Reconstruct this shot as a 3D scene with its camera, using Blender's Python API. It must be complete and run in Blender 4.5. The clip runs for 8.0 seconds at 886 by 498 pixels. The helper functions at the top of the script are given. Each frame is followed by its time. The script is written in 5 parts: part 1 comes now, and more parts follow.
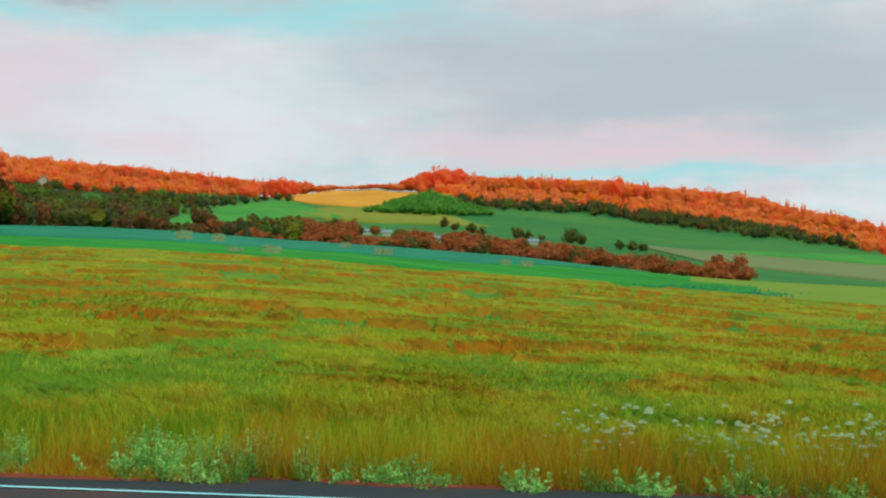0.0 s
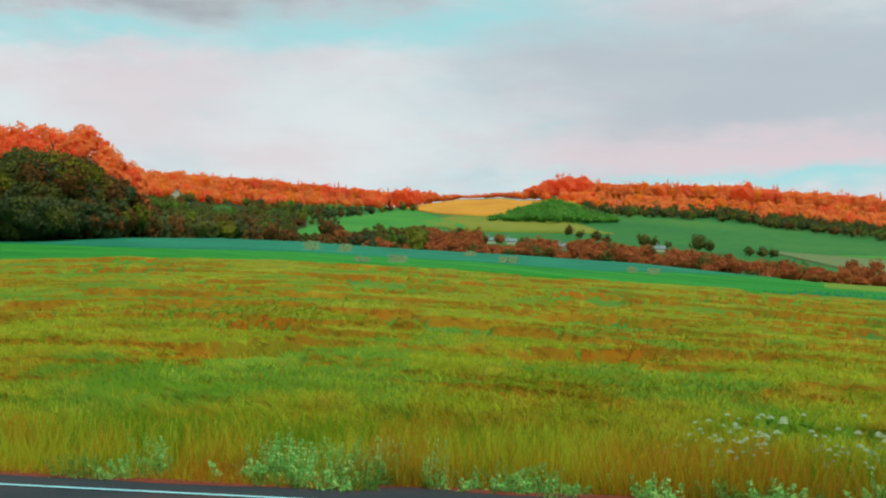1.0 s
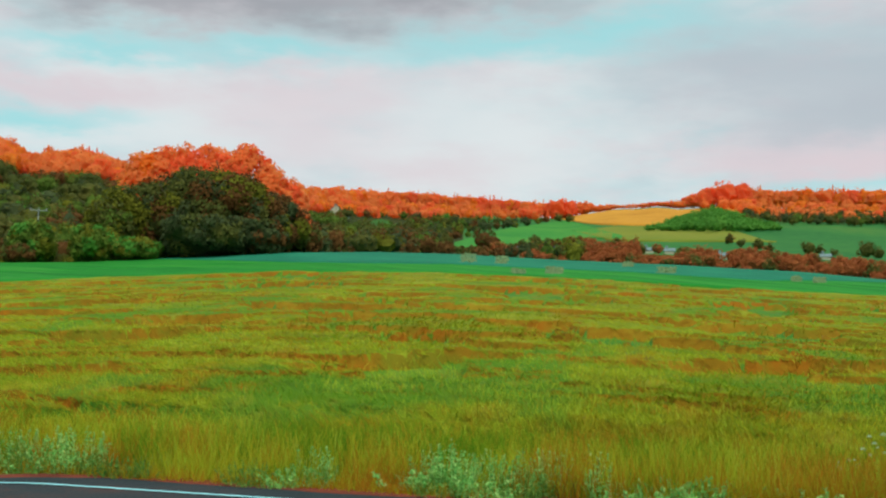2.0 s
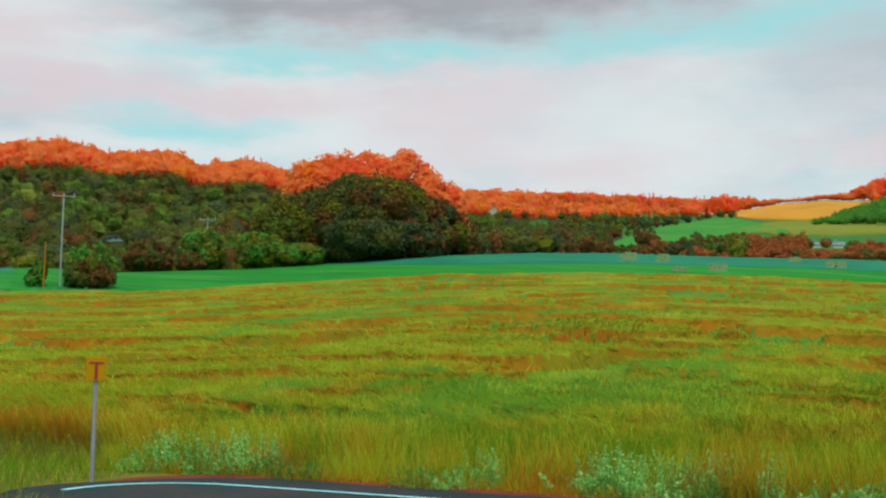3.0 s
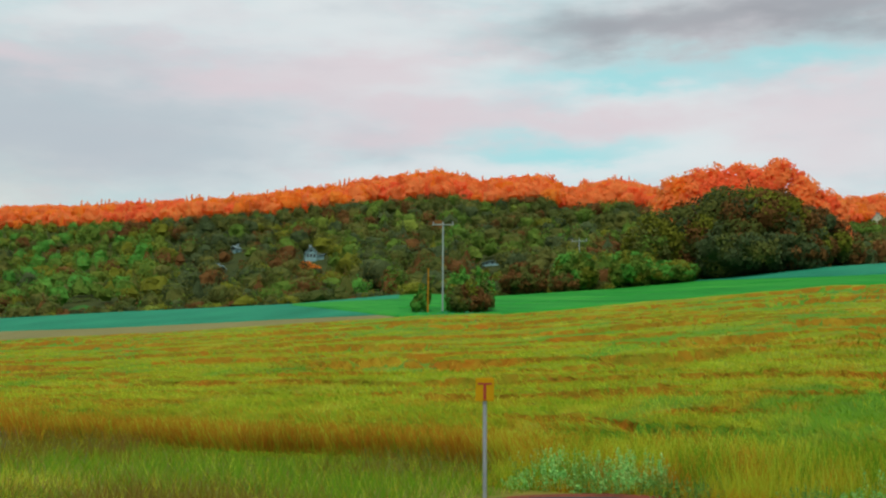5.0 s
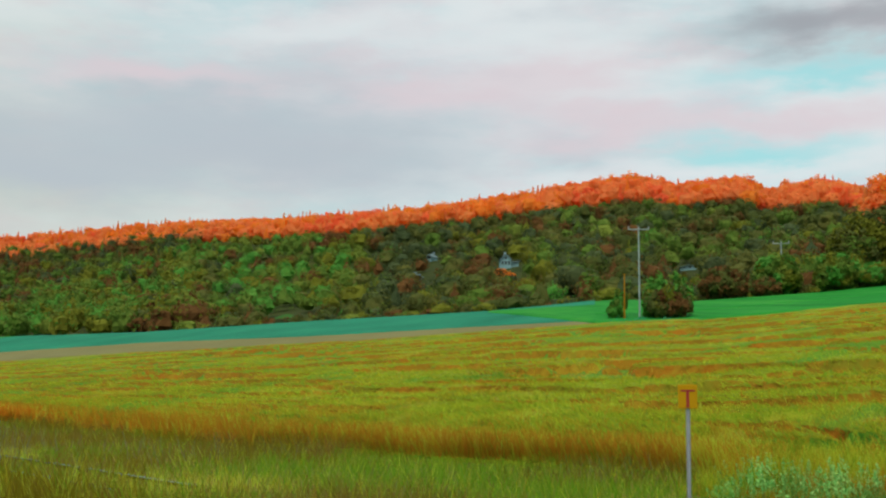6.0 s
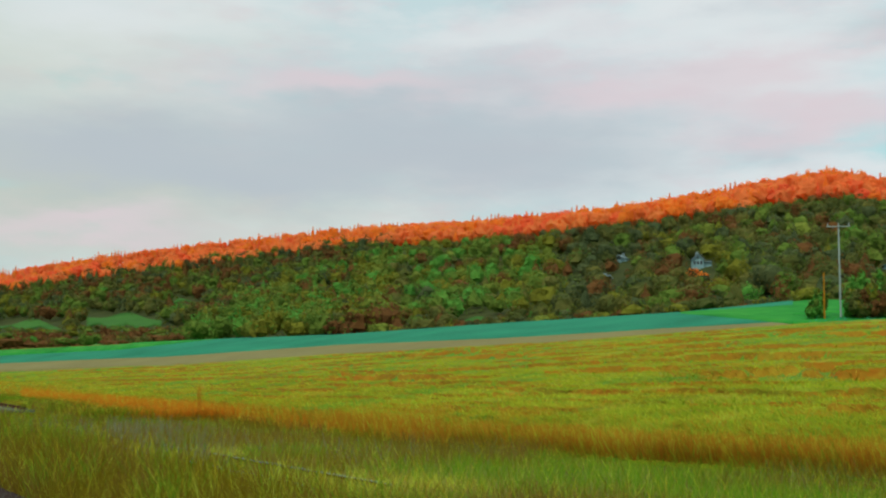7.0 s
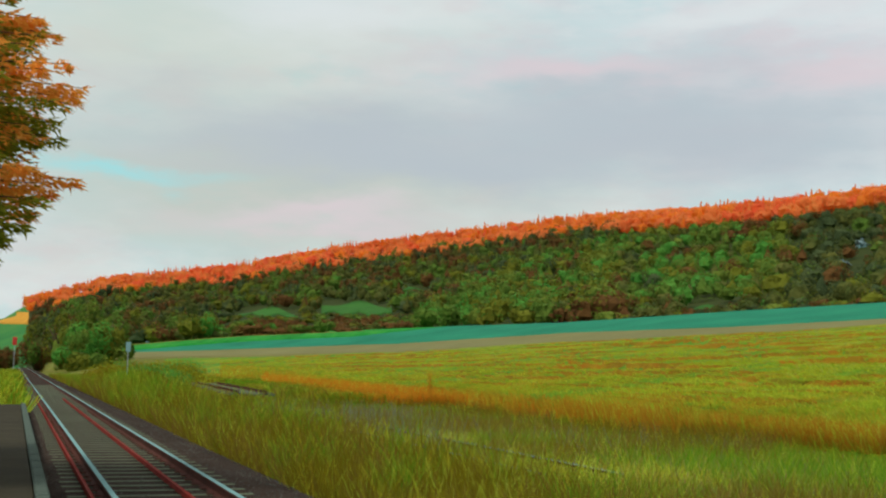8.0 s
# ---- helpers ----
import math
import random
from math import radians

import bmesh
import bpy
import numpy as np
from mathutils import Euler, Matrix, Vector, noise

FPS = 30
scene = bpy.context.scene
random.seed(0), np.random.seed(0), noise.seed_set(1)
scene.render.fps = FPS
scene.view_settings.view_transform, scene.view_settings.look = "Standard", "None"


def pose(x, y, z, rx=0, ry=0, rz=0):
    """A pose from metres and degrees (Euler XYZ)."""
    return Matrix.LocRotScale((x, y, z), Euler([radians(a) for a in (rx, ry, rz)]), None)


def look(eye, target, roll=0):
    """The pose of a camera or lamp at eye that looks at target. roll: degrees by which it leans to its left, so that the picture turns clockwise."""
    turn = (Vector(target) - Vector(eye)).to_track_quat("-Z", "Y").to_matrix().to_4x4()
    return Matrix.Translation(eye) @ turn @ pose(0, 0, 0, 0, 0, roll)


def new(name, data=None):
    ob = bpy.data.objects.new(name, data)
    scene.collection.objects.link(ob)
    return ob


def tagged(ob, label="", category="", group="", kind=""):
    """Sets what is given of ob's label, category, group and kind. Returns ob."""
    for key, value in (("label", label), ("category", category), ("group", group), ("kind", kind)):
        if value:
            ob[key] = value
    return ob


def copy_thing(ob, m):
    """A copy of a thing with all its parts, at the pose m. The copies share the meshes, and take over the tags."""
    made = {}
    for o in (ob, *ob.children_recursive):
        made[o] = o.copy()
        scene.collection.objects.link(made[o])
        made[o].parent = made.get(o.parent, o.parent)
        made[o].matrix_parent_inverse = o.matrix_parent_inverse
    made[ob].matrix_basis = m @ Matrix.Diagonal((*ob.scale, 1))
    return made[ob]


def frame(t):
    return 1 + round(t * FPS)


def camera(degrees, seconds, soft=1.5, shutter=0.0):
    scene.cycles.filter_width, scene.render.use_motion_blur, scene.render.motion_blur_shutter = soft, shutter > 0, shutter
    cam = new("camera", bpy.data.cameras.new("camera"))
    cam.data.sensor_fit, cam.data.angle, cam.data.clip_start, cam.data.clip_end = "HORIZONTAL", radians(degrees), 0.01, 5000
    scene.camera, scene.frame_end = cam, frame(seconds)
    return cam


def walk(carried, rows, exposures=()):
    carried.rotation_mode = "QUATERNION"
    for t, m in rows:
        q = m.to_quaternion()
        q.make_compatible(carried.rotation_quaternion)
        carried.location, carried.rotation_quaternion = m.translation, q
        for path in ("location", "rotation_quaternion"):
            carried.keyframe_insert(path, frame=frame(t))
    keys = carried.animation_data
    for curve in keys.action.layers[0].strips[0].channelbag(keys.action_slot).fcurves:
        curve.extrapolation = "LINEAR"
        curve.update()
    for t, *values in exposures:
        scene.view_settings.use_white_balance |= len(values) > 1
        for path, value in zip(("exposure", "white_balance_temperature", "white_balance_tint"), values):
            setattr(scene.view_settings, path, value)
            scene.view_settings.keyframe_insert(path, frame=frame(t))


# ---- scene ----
# ---- camera ----
cam = camera(40.1, 8.0, soft=2.3)
EYE = 1.8
SWING = 0.31     # the camera turns at arm's length about the one who holds it
PATH = [  # seconds, heading, pitch, roll
    (0.0, -86.35, 4.90, 1.70), (0.5, -83.19, 4.99, 1.75), (1.0, -80.45, 5.13, 1.66), (1.5, -76.75, 5.30, 1.63),
    (1.7, -75.24, 5.41, 1.62), (2.8, -67.11, 5.35, 1.20), (3.0, -65.54, 5.36, 1.00), (3.5, -62.17, 5.34, 0.86),
    (4.0, -58.20, 5.52, 0.30), (4.5, -53.55, 5.63, 0.24), (5.0, -48.07, 6.05, 0.30), (5.2, -46.25, 6.02, 0.42),
    (6.3, -36.46, 6.36, 0.26), (6.5, -34.99, 6.30, 0.32), (7.0, -29.93, 6.34, 0.50), (7.5, -24.98, 6.03, 0.54),
    (8.0, -19.28, 5.63, 1.10),
]


def eye_at(heading):
    a, mid = radians(-heading), radians(55)
    return SWING * (math.sin(a) - math.sin(mid)), SWING * (math.cos(a) - math.cos(mid)), EYE


walk(cam, [(t, pose(*eye_at(y), 90 + p, 0, y) @ pose(0, 0, 0, 0, 0, r)) for t, y, p, r in PATH])

# ---- world, sun ----
SUN_TURN, SUN_UP = 233.0, 56.0      # degrees clockwise from the track's heading, and above the horizon
world = bpy.data.worlds.new("world")
scene.world = world
world.use_nodes = True
W = world.node_tree
W.nodes.clear()


def wn(kind, **values):
    n = W.nodes.new(kind)
    for k, v in values.items():
        n.inputs[k].default_value = v
    return n


def wmath(op, a, b=None):
    n = W.nodes.new("ShaderNodeMath")
    n.operation = op
    for i, v in enumerate((a, b)):
        if v is None:
            continue
        if isinstance(v, (int, float)):
            n.inputs[i].default_value = v
        else:
            W.links.new(v, n.inputs[i])
    return n.outputs[0]


def wmix(fac, a, b):
    n = W.nodes.new("ShaderNodeMix")
    n.data_type = "RGBA"
    for sock, v in ((n.inputs[0], fac), (n.inputs[6], a), (n.inputs[7], b)):
        if isinstance(v, tuple):
            sock.default_value = (*v, 1)
        elif isinstance(v, (int, float)):
            sock.default_value = v
        else:
            W.links.new(v, sock)
    return n.outputs[2]


def build_sky():
    tc = W.nodes.new("ShaderNodeTexCoord")
    sep = W.nodes.new("ShaderNodeSeparateXYZ")
    W.links.new(tc.outputs["Generated"], sep.inputs[0])
    turn = wmath("MULTIPLY", wmath("ARCTAN2", sep.outputs[0], sep.outputs[1]), 57.2958)
    rise = wmath("MULTIPLY", wmath("ARCSINE", sep.outputs[2]), 57.2958)
    comb = W.nodes.new("ShaderNodeCombineXYZ")
    W.links.new(wmath("MULTIPLY", turn, 0.055), comb.inputs[0])
    W.links.new(wmath("MULTIPLY", rise, 0.16), comb.inputs[1])

    def wnoise(scale, detail, offset, stretch=1.0):
        mp = W.nodes.new("ShaderNodeMapping")
        mp.inputs["Location"].default_value = (offset, offset * 0.7, 0)
        mp.inputs["Scale"].default_value = (1, stretch, 1)
        W.links.new(comb.outputs[0], mp.inputs[0])
        n = wn("ShaderNodeTexNoise", Scale=scale, Detail=detail, Roughness=0.55)
        W.links.new(mp.outputs[0], n.inputs["Vector"])
        return n.outputs[0]

    edge = wnoise(2.2, 6, 3.1)
    edge_two = wnoise(2.6, 6, 9.4)
    turn_w = wmath("ADD", turn, wmath("MULTIPLY", wmath("SUBTRACT", edge, 0.5), 9.0))
    rise_w = wmath("ADD", rise, wmath("MULTIPLY", wmath("SUBTRACT", edge_two, 0.5), 4.5))

    def blob(a, e, wa, we):
        u = wmath("DIVIDE", wmath("SUBTRACT", turn_w, a), wa)
        v = wmath("DIVIDE", wmath("SUBTRACT", rise_w, e), we)
        q = wmath("ADD", wmath("MULTIPLY", u, u), wmath("MULTIPLY", v, v))
        return wmath("POWER", 2.718, wmath("MULTIPLY", q, -1.0))

    def ramp(fac, lo, hi):
        n = wn("ShaderNodeMapRange")
        n.inputs["From Min"].default_value, n.inputs["From Max"].default_value = lo, hi
        n.interpolation_type = "SMOOTHSTEP"
        W.links.new(fac, n.inputs["Value"])
        return n.outputs[0]

    CREAM, DUSK = (0.66, 0.72, 0.62), (0.54, 0.59, 0.50)
    PALE, WHITE, PINK, LILAC, CYAN, GREY = (0.58, 0.74, 0.76), (0.78, 0.83, 0.83), (0.76, 0.64, 0.67), (0.50, 0.555, 0.595), (0.36, 0.76, 0.78), (0.36, 0.37, 0.39)
    c = wmix(ramp(wnoise(1.3, 5, 0.3), 0.40, 0.62), PALE, WHITE)
    c = wmix(wmath("MULTIPLY", ramp(wnoise(2.0, 6, 5.2), 0.46, 0.66), 0.6), c, PINK)
    c = wmix(wmath("MULTIPLY", ramp(wnoise(1.5, 6, 12.7), 0.52, 0.68), 0.45), c, LILAC)
    c = wmix(wmath("MULTIPLY", ramp(wnoise(1.7, 5, 17.3), 0.57, 0.70), 0.65), c, CYAN)
    c = wmix(wmath("MULTIPLY", ramp(wnoise(5.0, 8, 23.1), 0.46, 0.66), 0.45), c, WHITE)
    c = wmix(wmath("MULTIPLY", ramp(wnoise(4.2, 8, 29.7), 0.50, 0.68), 0.40), c, PINK)
    for colour, weight, spots in (
            (CREAM, 0.75, ((6, 15, 15, 3.5),)), (DUSK, 0.9, ((12, 8.5, 17, 4),)),
            (LILAC, 0.85, ((95, 11.6, 9, 1.8), (104, 13, 7, 2.5), (14, 10.6, 10, 1.6), (28, 12.0, 11, 2.6), (33, 10.6, 9, 1.8), (20, 9.6, 9, 1.2), (96, 13.5, 10, 3.0), (86, 14.2, 7, 2.0))),
            (PINK, 0.80, ((92, 9.5, 9, 1.0), (99, 9.7, 7, 0.9), (96, 9.5, 5, 0.6), (68, 12.3, 4, 1.5), (38.5, 13.6, 4, 1.0), (47, 12.2, 5, 0.8), (25, 14.2, 6, 0.8), (13, 7.0, 6, 0.7), (65.5, 10.3, 3.5, 1.4), (72, 9.4, 4, 1.1), (55, 12.0, 7, 0.9), (44, 14.5, 4, 1.2))),
            (WHITE, 0.8, ((13, 16.5, 5, 1.6), (74, 11.5, 6, 2.2), (58, 10.0, 7, 1.0), (44, 16.5, 6, 1.4), (33, 16.3, 6, 1.0), (50, 9.6, 6, 0.8)  )),
            (CYAN, 0.85, ((81, 16.0, 5, 0.7), (76, 15.2, 6.5, 0.8), (64, 14.6, 6, 0.6), (57, 14.0, 5, 0.5), (97, 8.4, 8, 0.5), (53, 10.6, 5, 0.5), (4, 8.6, 4, 0.4))),
            (GREY, 0.9, ((64, 16.6, 8, 1.1), (57, 16.0, 5, 1.0), (72, 17.3, 7, 0.9)))):
        for a, e, wa, we in spots:
            c = wmix(wmath("MULTIPLY", blob(a, e, wa, we), weight), c, colour)
    sky = W.nodes.new("ShaderNodeTexSky")
    sky.sky_type = "NISHITA"
    sky.sun_disc = False
    sky.sun_elevation, sky.sun_rotation = radians(SUN_UP), radians(SUN_TURN)
    clear = W.nodes.new("ShaderNodeMix")
    clear.data_type, clear.blend_type = "RGBA", "MULTIPLY"
    clear.inputs[0].default_value = 1
    W.links.new(sky.outputs[0], clear.inputs[6])
    clear.inputs[7].default_value = (0.1, 0.1, 0.1, 1)
    c = wmix(0.9, clear.outputs[2], c)
    bg = W.nodes.new("ShaderNodeBackground")
    W.links.new(c, bg.inputs[0])
    bg.inputs[1].default_value = 1.0
    out = W.nodes.new("ShaderNodeOutputWorld")
    W.links.new(bg.outputs[0], out.inputs[0])


build_sky()
sun = new("sun", bpy.data.lights.new("sun", "SUN"))
sun.data.energy, sun.data.angle, sun.data.color = 2.4, radians(12), (1.0, 0.96, 0.9)
_d = Vector((math.sin(radians(SUN_TURN)) * math.cos(radians(SUN_UP)), math.cos(radians(SUN_TURN)) * math.cos(radians(SUN_UP)), math.sin(radians(SUN_UP))))
sun.matrix_world = look(_d * 60, (0, 0, 0))
scene.view_settings.exposure = 0.0

# ---- materials ----
MATS = {}


def material(name, colours, scale=1.0, fine=12.0, rough=0.8, bump=0.2, island=0.0, through_light=0.0, metal=0.0, stretch=(1, 1, 1), spin=0.0, span=0.18, share=0.42):
    """Colours run dark to light through a noise at two scales; island adds leaf to leaf change."""
    m = bpy.data.materials.new(name)
    m.use_nodes = True
    t = m.node_tree
    b = t.nodes["Principled BSDF"]
    tc = t.nodes.new("ShaderNodeTexCoord")
    mp = t.nodes.new("ShaderNodeMapping")
    mp.vector_type = "TEXTURE"
    mp.inputs["Scale"].default_value = tuple(1 / s for s in stretch)
    mp.inputs["Rotation"].default_value = (0, 0, radians(spin))
    t.links.new(tc.outputs["Object"], mp.inputs[0])
    big, small = t.nodes.new("ShaderNodeTexNoise"), t.nodes.new("ShaderNodeTexNoise")
    for n, s, d in ((big, scale, 5), (small, scale * fine, 6)):
        n.inputs["Scale"].default_value, n.inputs["Detail"].default_value = s, d
        t.links.new(mp.outputs[0], n.inputs["Vector"])
    mix = t.nodes.new("ShaderNodeMix")
    mix.inputs[0].default_value = share
    t.links.new(big.outputs[0], mix.inputs[2])
    t.links.new(small.outputs[0], mix.inputs[3])
    fac = mix.outputs[0]
    if island:
        g = t.nodes.new("ShaderNodeNewGeometry")
        mx = t.nodes.new("ShaderNodeMix")
        mx.inputs[0].default_value = island
        t.links.new(fac, mx.inputs[2])
        t.links.new(g.outputs["Random Per Island"], mx.inputs[3])
        fac = mx.outputs[0]
    r = t.nodes.new("ShaderNodeValToRGB")
    lo, hi = 0.5 - span - 0.2 * island, 0.5 + span + 0.2 * island
    while len(r.color_ramp.elements) < len(colours):
        r.color_ramp.elements.new(0.5)
    for i, c in enumerate(colours):
        e = r.color_ramp.elements[i]
        e.position = lo + (hi - lo) * i / max(1, len(colours) - 1)
        e.color = (*c, 1)
    t.links.new(fac, r.inputs[0])
    t.links.new(r.outputs[0], b.inputs["Base Color"])
    b.inputs["Roughness"].default_value, b.inputs["Metallic"].default_value = rough, metal
    b.inputs["Specular IOR Level"].default_value = 0.4 if rough < 0.65 else 0.06
    if bump:
        bp = t.nodes.new("ShaderNodeBump")
        bp.inputs["Strength"].default_value = bump
        bp.inputs["Distance"].default_value = 0.05
        t.links.new(small.outputs[0], bp.inputs["Height"])
        t.links.new(bp.outputs[0], b.inputs["Normal"])
    if through_light:
        tr = t.nodes.new("ShaderNodeBsdfTranslucent")
        t.links.new(r.outputs[0], tr.inputs[0])
        ms = t.nodes.new("ShaderNodeMixShader")
        ms.inputs[0].default_value = through_light
        t.links.new(b.outputs[0], ms.inputs[1])
        t.links.new(tr.outputs[0], ms.inputs[2])
        t.links.new(ms.outputs[0], t.nodes["Material Output"].inputs[0])
    MATS[name] = m
    return m


M_EARTH = material("meadow ground", [(0.05, 0.07, 0.015), (0.14, 0.15, 0.02), (0.22, 0.16, 0.03)], 0.12, 14, 0.95, 0.5)


def barley_material(name, tones, patches, dim, through_light):
    """Corn in its ground tones, with patches of other tones that lie along the swaths."""
    m = material(name, [tuple(dim * v for v in t) for t in tones], 0.30, 9, 0.9, 0.5 if not through_light else 0, 0.34 if through_light else 0, through_light, span=0.15, share=0.40)
    t = m.node_tree
    ramp_node = next(n for n in t.nodes if n.type == "VALTORGB")
    tc = next(n for n in t.nodes if n.type == "TEX_COORD")
    users = [l.to_socket for l in ramp_node.outputs[0].links]
    colour = ramp_node.outputs[0]
    for tone, sx, sy, at, lo, hi, most in patches:
        mp = t.nodes.new("ShaderNodeMapping")
        mp.inputs["Location"].default_value = (at, at * 0.6, 0)
        mp.inputs["Scale"].default_value = (sx, sy, sy)
        t.links.new(tc.outputs["Object"], mp.inputs[0])
        n = t.nodes.new("ShaderNodeTexNoise")
        n.inputs["Scale"].default_value, n.inputs["Detail"].default_value, n.inputs["Roughness"].default_value = 1.0, 6, 0.62
        t.links.new(mp.outputs[0], n.inputs["Vector"])
        mr = t.nodes.new("ShaderNodeMapRange")
        mr.interpolation_type = "SMOOTHSTEP"
        mr.inputs["From Min"].default_value, mr.inputs["From Max"].default_value, mr.inputs["To Max"].default_value = lo, hi, most
        t.links.new(n.outputs[0], mr.inputs["Value"])
        mx = t.nodes.new("ShaderNodeMix")
        mx.data_type = "RGBA"
        t.links.new(mr.outputs[0], mx.inputs[0])
        t.links.new(colour, mx.inputs[6])
        mx.inputs[7].default_value = (*(dim * v for v in tone), 1)
        colour = mx.outputs[2]
    for s in users:
        t.links.new(colour, s)
    return m


EARS = ((0.195, 0.225, 0.008), (0.24, 0.305, 0.011), (0.265, 0.36, 0.015), (0.42, 0.46, 0.030))
LAID = ((0.08, 0.24, 0.014), (0.11, 0.30, 0.022), (0.16, 0.34, 0.024), (0.29, 0.40, 0.028))
SIDES = ((0.24, 0.145, 0.008), (0.34, 0.185, 0.010), (0.40, 0.29, 0.018))
# The dark second tone paints thin shadow lines along the swaths.
EAR_SPOTS = (((0.38, 0.21, 0.010), 0.16, 0.40, 31.0, 0.53, 0.64, 0.6), ((0.16, 0.12, 0.008), 0.9, 2.2, 41.0, 0.56, 0.64, 0.6), ((0.10, 0.30, 0.026), 0.07, 0.16, 17.0, 0.52, 0.60, 0.75), ((0.44, 0.42, 0.04), 0.30, 0.60, 71.0, 0.57, 0.66, 0.5))
LAID_SPOTS = (((0.07, 0.27, 0.040), 0.10, 0.18, 3.0, 0.50, 0.60, 0.8), ((0.34, 0.24, 0.012), 0.14, 0.25, 47.0, 0.57, 0.66, 0.6))
SIDE_SPOTS = (((0.42, 0.15, 0.008), 0.12, 0.25, 59.0, 0.55, 0.63, 0.75), ((0.20, 0.22, 0.012), 0.15, 0.25, 7.0, 0.54, 0.64, 0.8))
# The canopy repeats the straw's tones dimmer, to blend with its self-shading.
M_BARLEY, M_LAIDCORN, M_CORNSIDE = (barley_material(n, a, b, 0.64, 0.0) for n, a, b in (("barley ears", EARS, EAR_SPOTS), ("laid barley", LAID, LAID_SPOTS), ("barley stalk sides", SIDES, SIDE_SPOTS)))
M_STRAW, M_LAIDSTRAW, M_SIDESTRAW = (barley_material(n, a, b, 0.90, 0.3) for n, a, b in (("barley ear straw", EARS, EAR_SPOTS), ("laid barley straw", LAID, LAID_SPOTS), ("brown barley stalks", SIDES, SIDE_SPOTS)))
M_STALK = material("barley stalk", [(0.5217, 0.3403, 0.0205), (0.5217, 0.5217, 0.0284), (0.4764, 0.6578, 0.0454), (0.6352, 0.7486, 0.0907)], 0.25, 8, 0.85, 0, 0.40, 0.55)
M_TEAL = material("blue-green crop", [(0.0079, 0.1209, 0.0632), (0.0149, 0.1721, 0.093), (0.0223, 0.2139, 0.1088)], 0.10, 20, 0.9, 0.3)
M_GREENCROP = material("green crop", [(0.006, 0.12, 0.014), (0.016, 0.20, 0.024), (0.05, 0.27, 0.034)], 0.30, 6, 0.9, 0.3, stretch=(1, 0.10, 1), spin=-20)
M_YOUNG = material("pale green crop", [(0.11, 0.21, 0.02), (0.15, 0.24, 0.03)], 0.10, 20, 0.9, 0.3)
M_STUBBLE = material("dry stubble", [(0.1376, 0.129, 0.0473), (0.1892, 0.1806, 0.0688)], 0.1, 20, 0.9, 0.3)
M_CLEARING = material("clearing grass", [(0.0216, 0.0864, 0.0144), (0.0432, 0.144, 0.0216)], 0.05, 8, 0.95, 0.2)
M_MEADOW = material("hill meadow", [(0.018, 0.115, 0.03), (0.035, 0.16, 0.036), (0.065, 0.18, 0.035)], 0.012, 16, 0.95, 0.2)
M_GOLD = material("ripe hill field", [(0.40, 0.17, 0.02), (0.50, 0.25, 0.03), (0.60, 0.30, 0.04)], 0.03, 14, 0.95, 0.2)
M_LOBE = material("bright hill meadow", [(0.022, 0.17, 0.03), (0.045, 0.23, 0.035), (0.085, 0.26, 0.04)], 0.02, 14, 0.95, 0.2)
M_OLIVEFIELD = material("hay meadow", [(0.10, 0.18, 0.02), (0.16, 0.20, 0.025), (0.20, 0.22, 0.03)], 0.02, 14, 0.95, 0.2)
M_PALE = material("pale hill field", [(0.10, 0.17, 0.06), (0.16, 0.19, 0.08)], 0.012, 14, 0.95, 0.2)
M_GRASS = material("grass blade", [(0.126, 0.084, 0.0101), (0.1596, 0.1428, 0.0118), (0.1848, 0.1764, 0.0168), (0.2688, 0.1428, 0.0252)], 0.18, 8, 0.85, 0, 0.4, 0.5)
M_SEDGE = material("brown seeding grass", [(0.1496, 0.088, 0.0176), (0.2288, 0.1408, 0.0264), (0.2816, 0.1936, 0.044)], 0.3, 8, 0.85, 0, 0.4, 0.45)
M_BUSHGRASS = material("yellow-green verge grass", [(0.1468, 0.1005, 0.0054), (0.1932, 0.1546, 0.0077), (0.2318, 0.2009, 0.0116)], 0.3, 8, 0.85, 0, 0.4, 0.5)
M_GREENGRASS = material("fresh green grass", [(0.0968, 0.242, 0.0106), (0.1364, 0.3168, 0.0132), (0.2024, 0.3608, 0.0176)], 0.3, 8, 0.85, 0, 0.4, 0.5)
M_MINT = material("pale weed leaf", [(0.1464, 0.488, 0.0976), (0.2806, 0.671, 0.1708), (0.5734, 0.8052, 0.2562)], 1.5, 6, 0.9, 0, 0.6, 0.4)
M_WEED = material("weed leaf", [(0.08, 0.22, 0.03), (0.15, 0.35, 0.06), (0.27, 0.46, 0.1)], 1.5, 6, 0.7, 0, 0.6, 0.4)
M_RUSSET = material("russet dry grass", [(0.42, 0.18, 0.012), (0.54, 0.28, 0.022)], 1.0, 6, 0.9, 0, 0.5, 0.4)
M_RUSTY = material("orange seeding grass", [(0.56, 0.20, 0.012), (0.70, 0.30, 0.02)], 1.0, 6, 0.9, 0, 0.5, 0.45)
M_GREYSEED = material("grey seed heads", [(0.14, 0.16, 0.09), (0.23, 0.24, 0.17)], 0.5, 8, 0.9, 0, 0.5, 0.3)
M_UMBEL = material("white umbel", [(0.34, 0.50, 0.25), (0.55, 0.66, 0.42)], 3, 5, 0.7, 0, 0.5, 0.2)
# The leaves' darkest tones are lifted to stand in for distance haze.
M_LEAF = material("dark green leaf", [(0.0506, 0.0726, 0.0176), (0.077, 0.1012, 0.0231), (0.121, 0.1265, 0.0286), (0.165, 0.1705, 0.0352)], 0.12, 8, 0.85, 0, 0.15, 0.3, share=0.28)
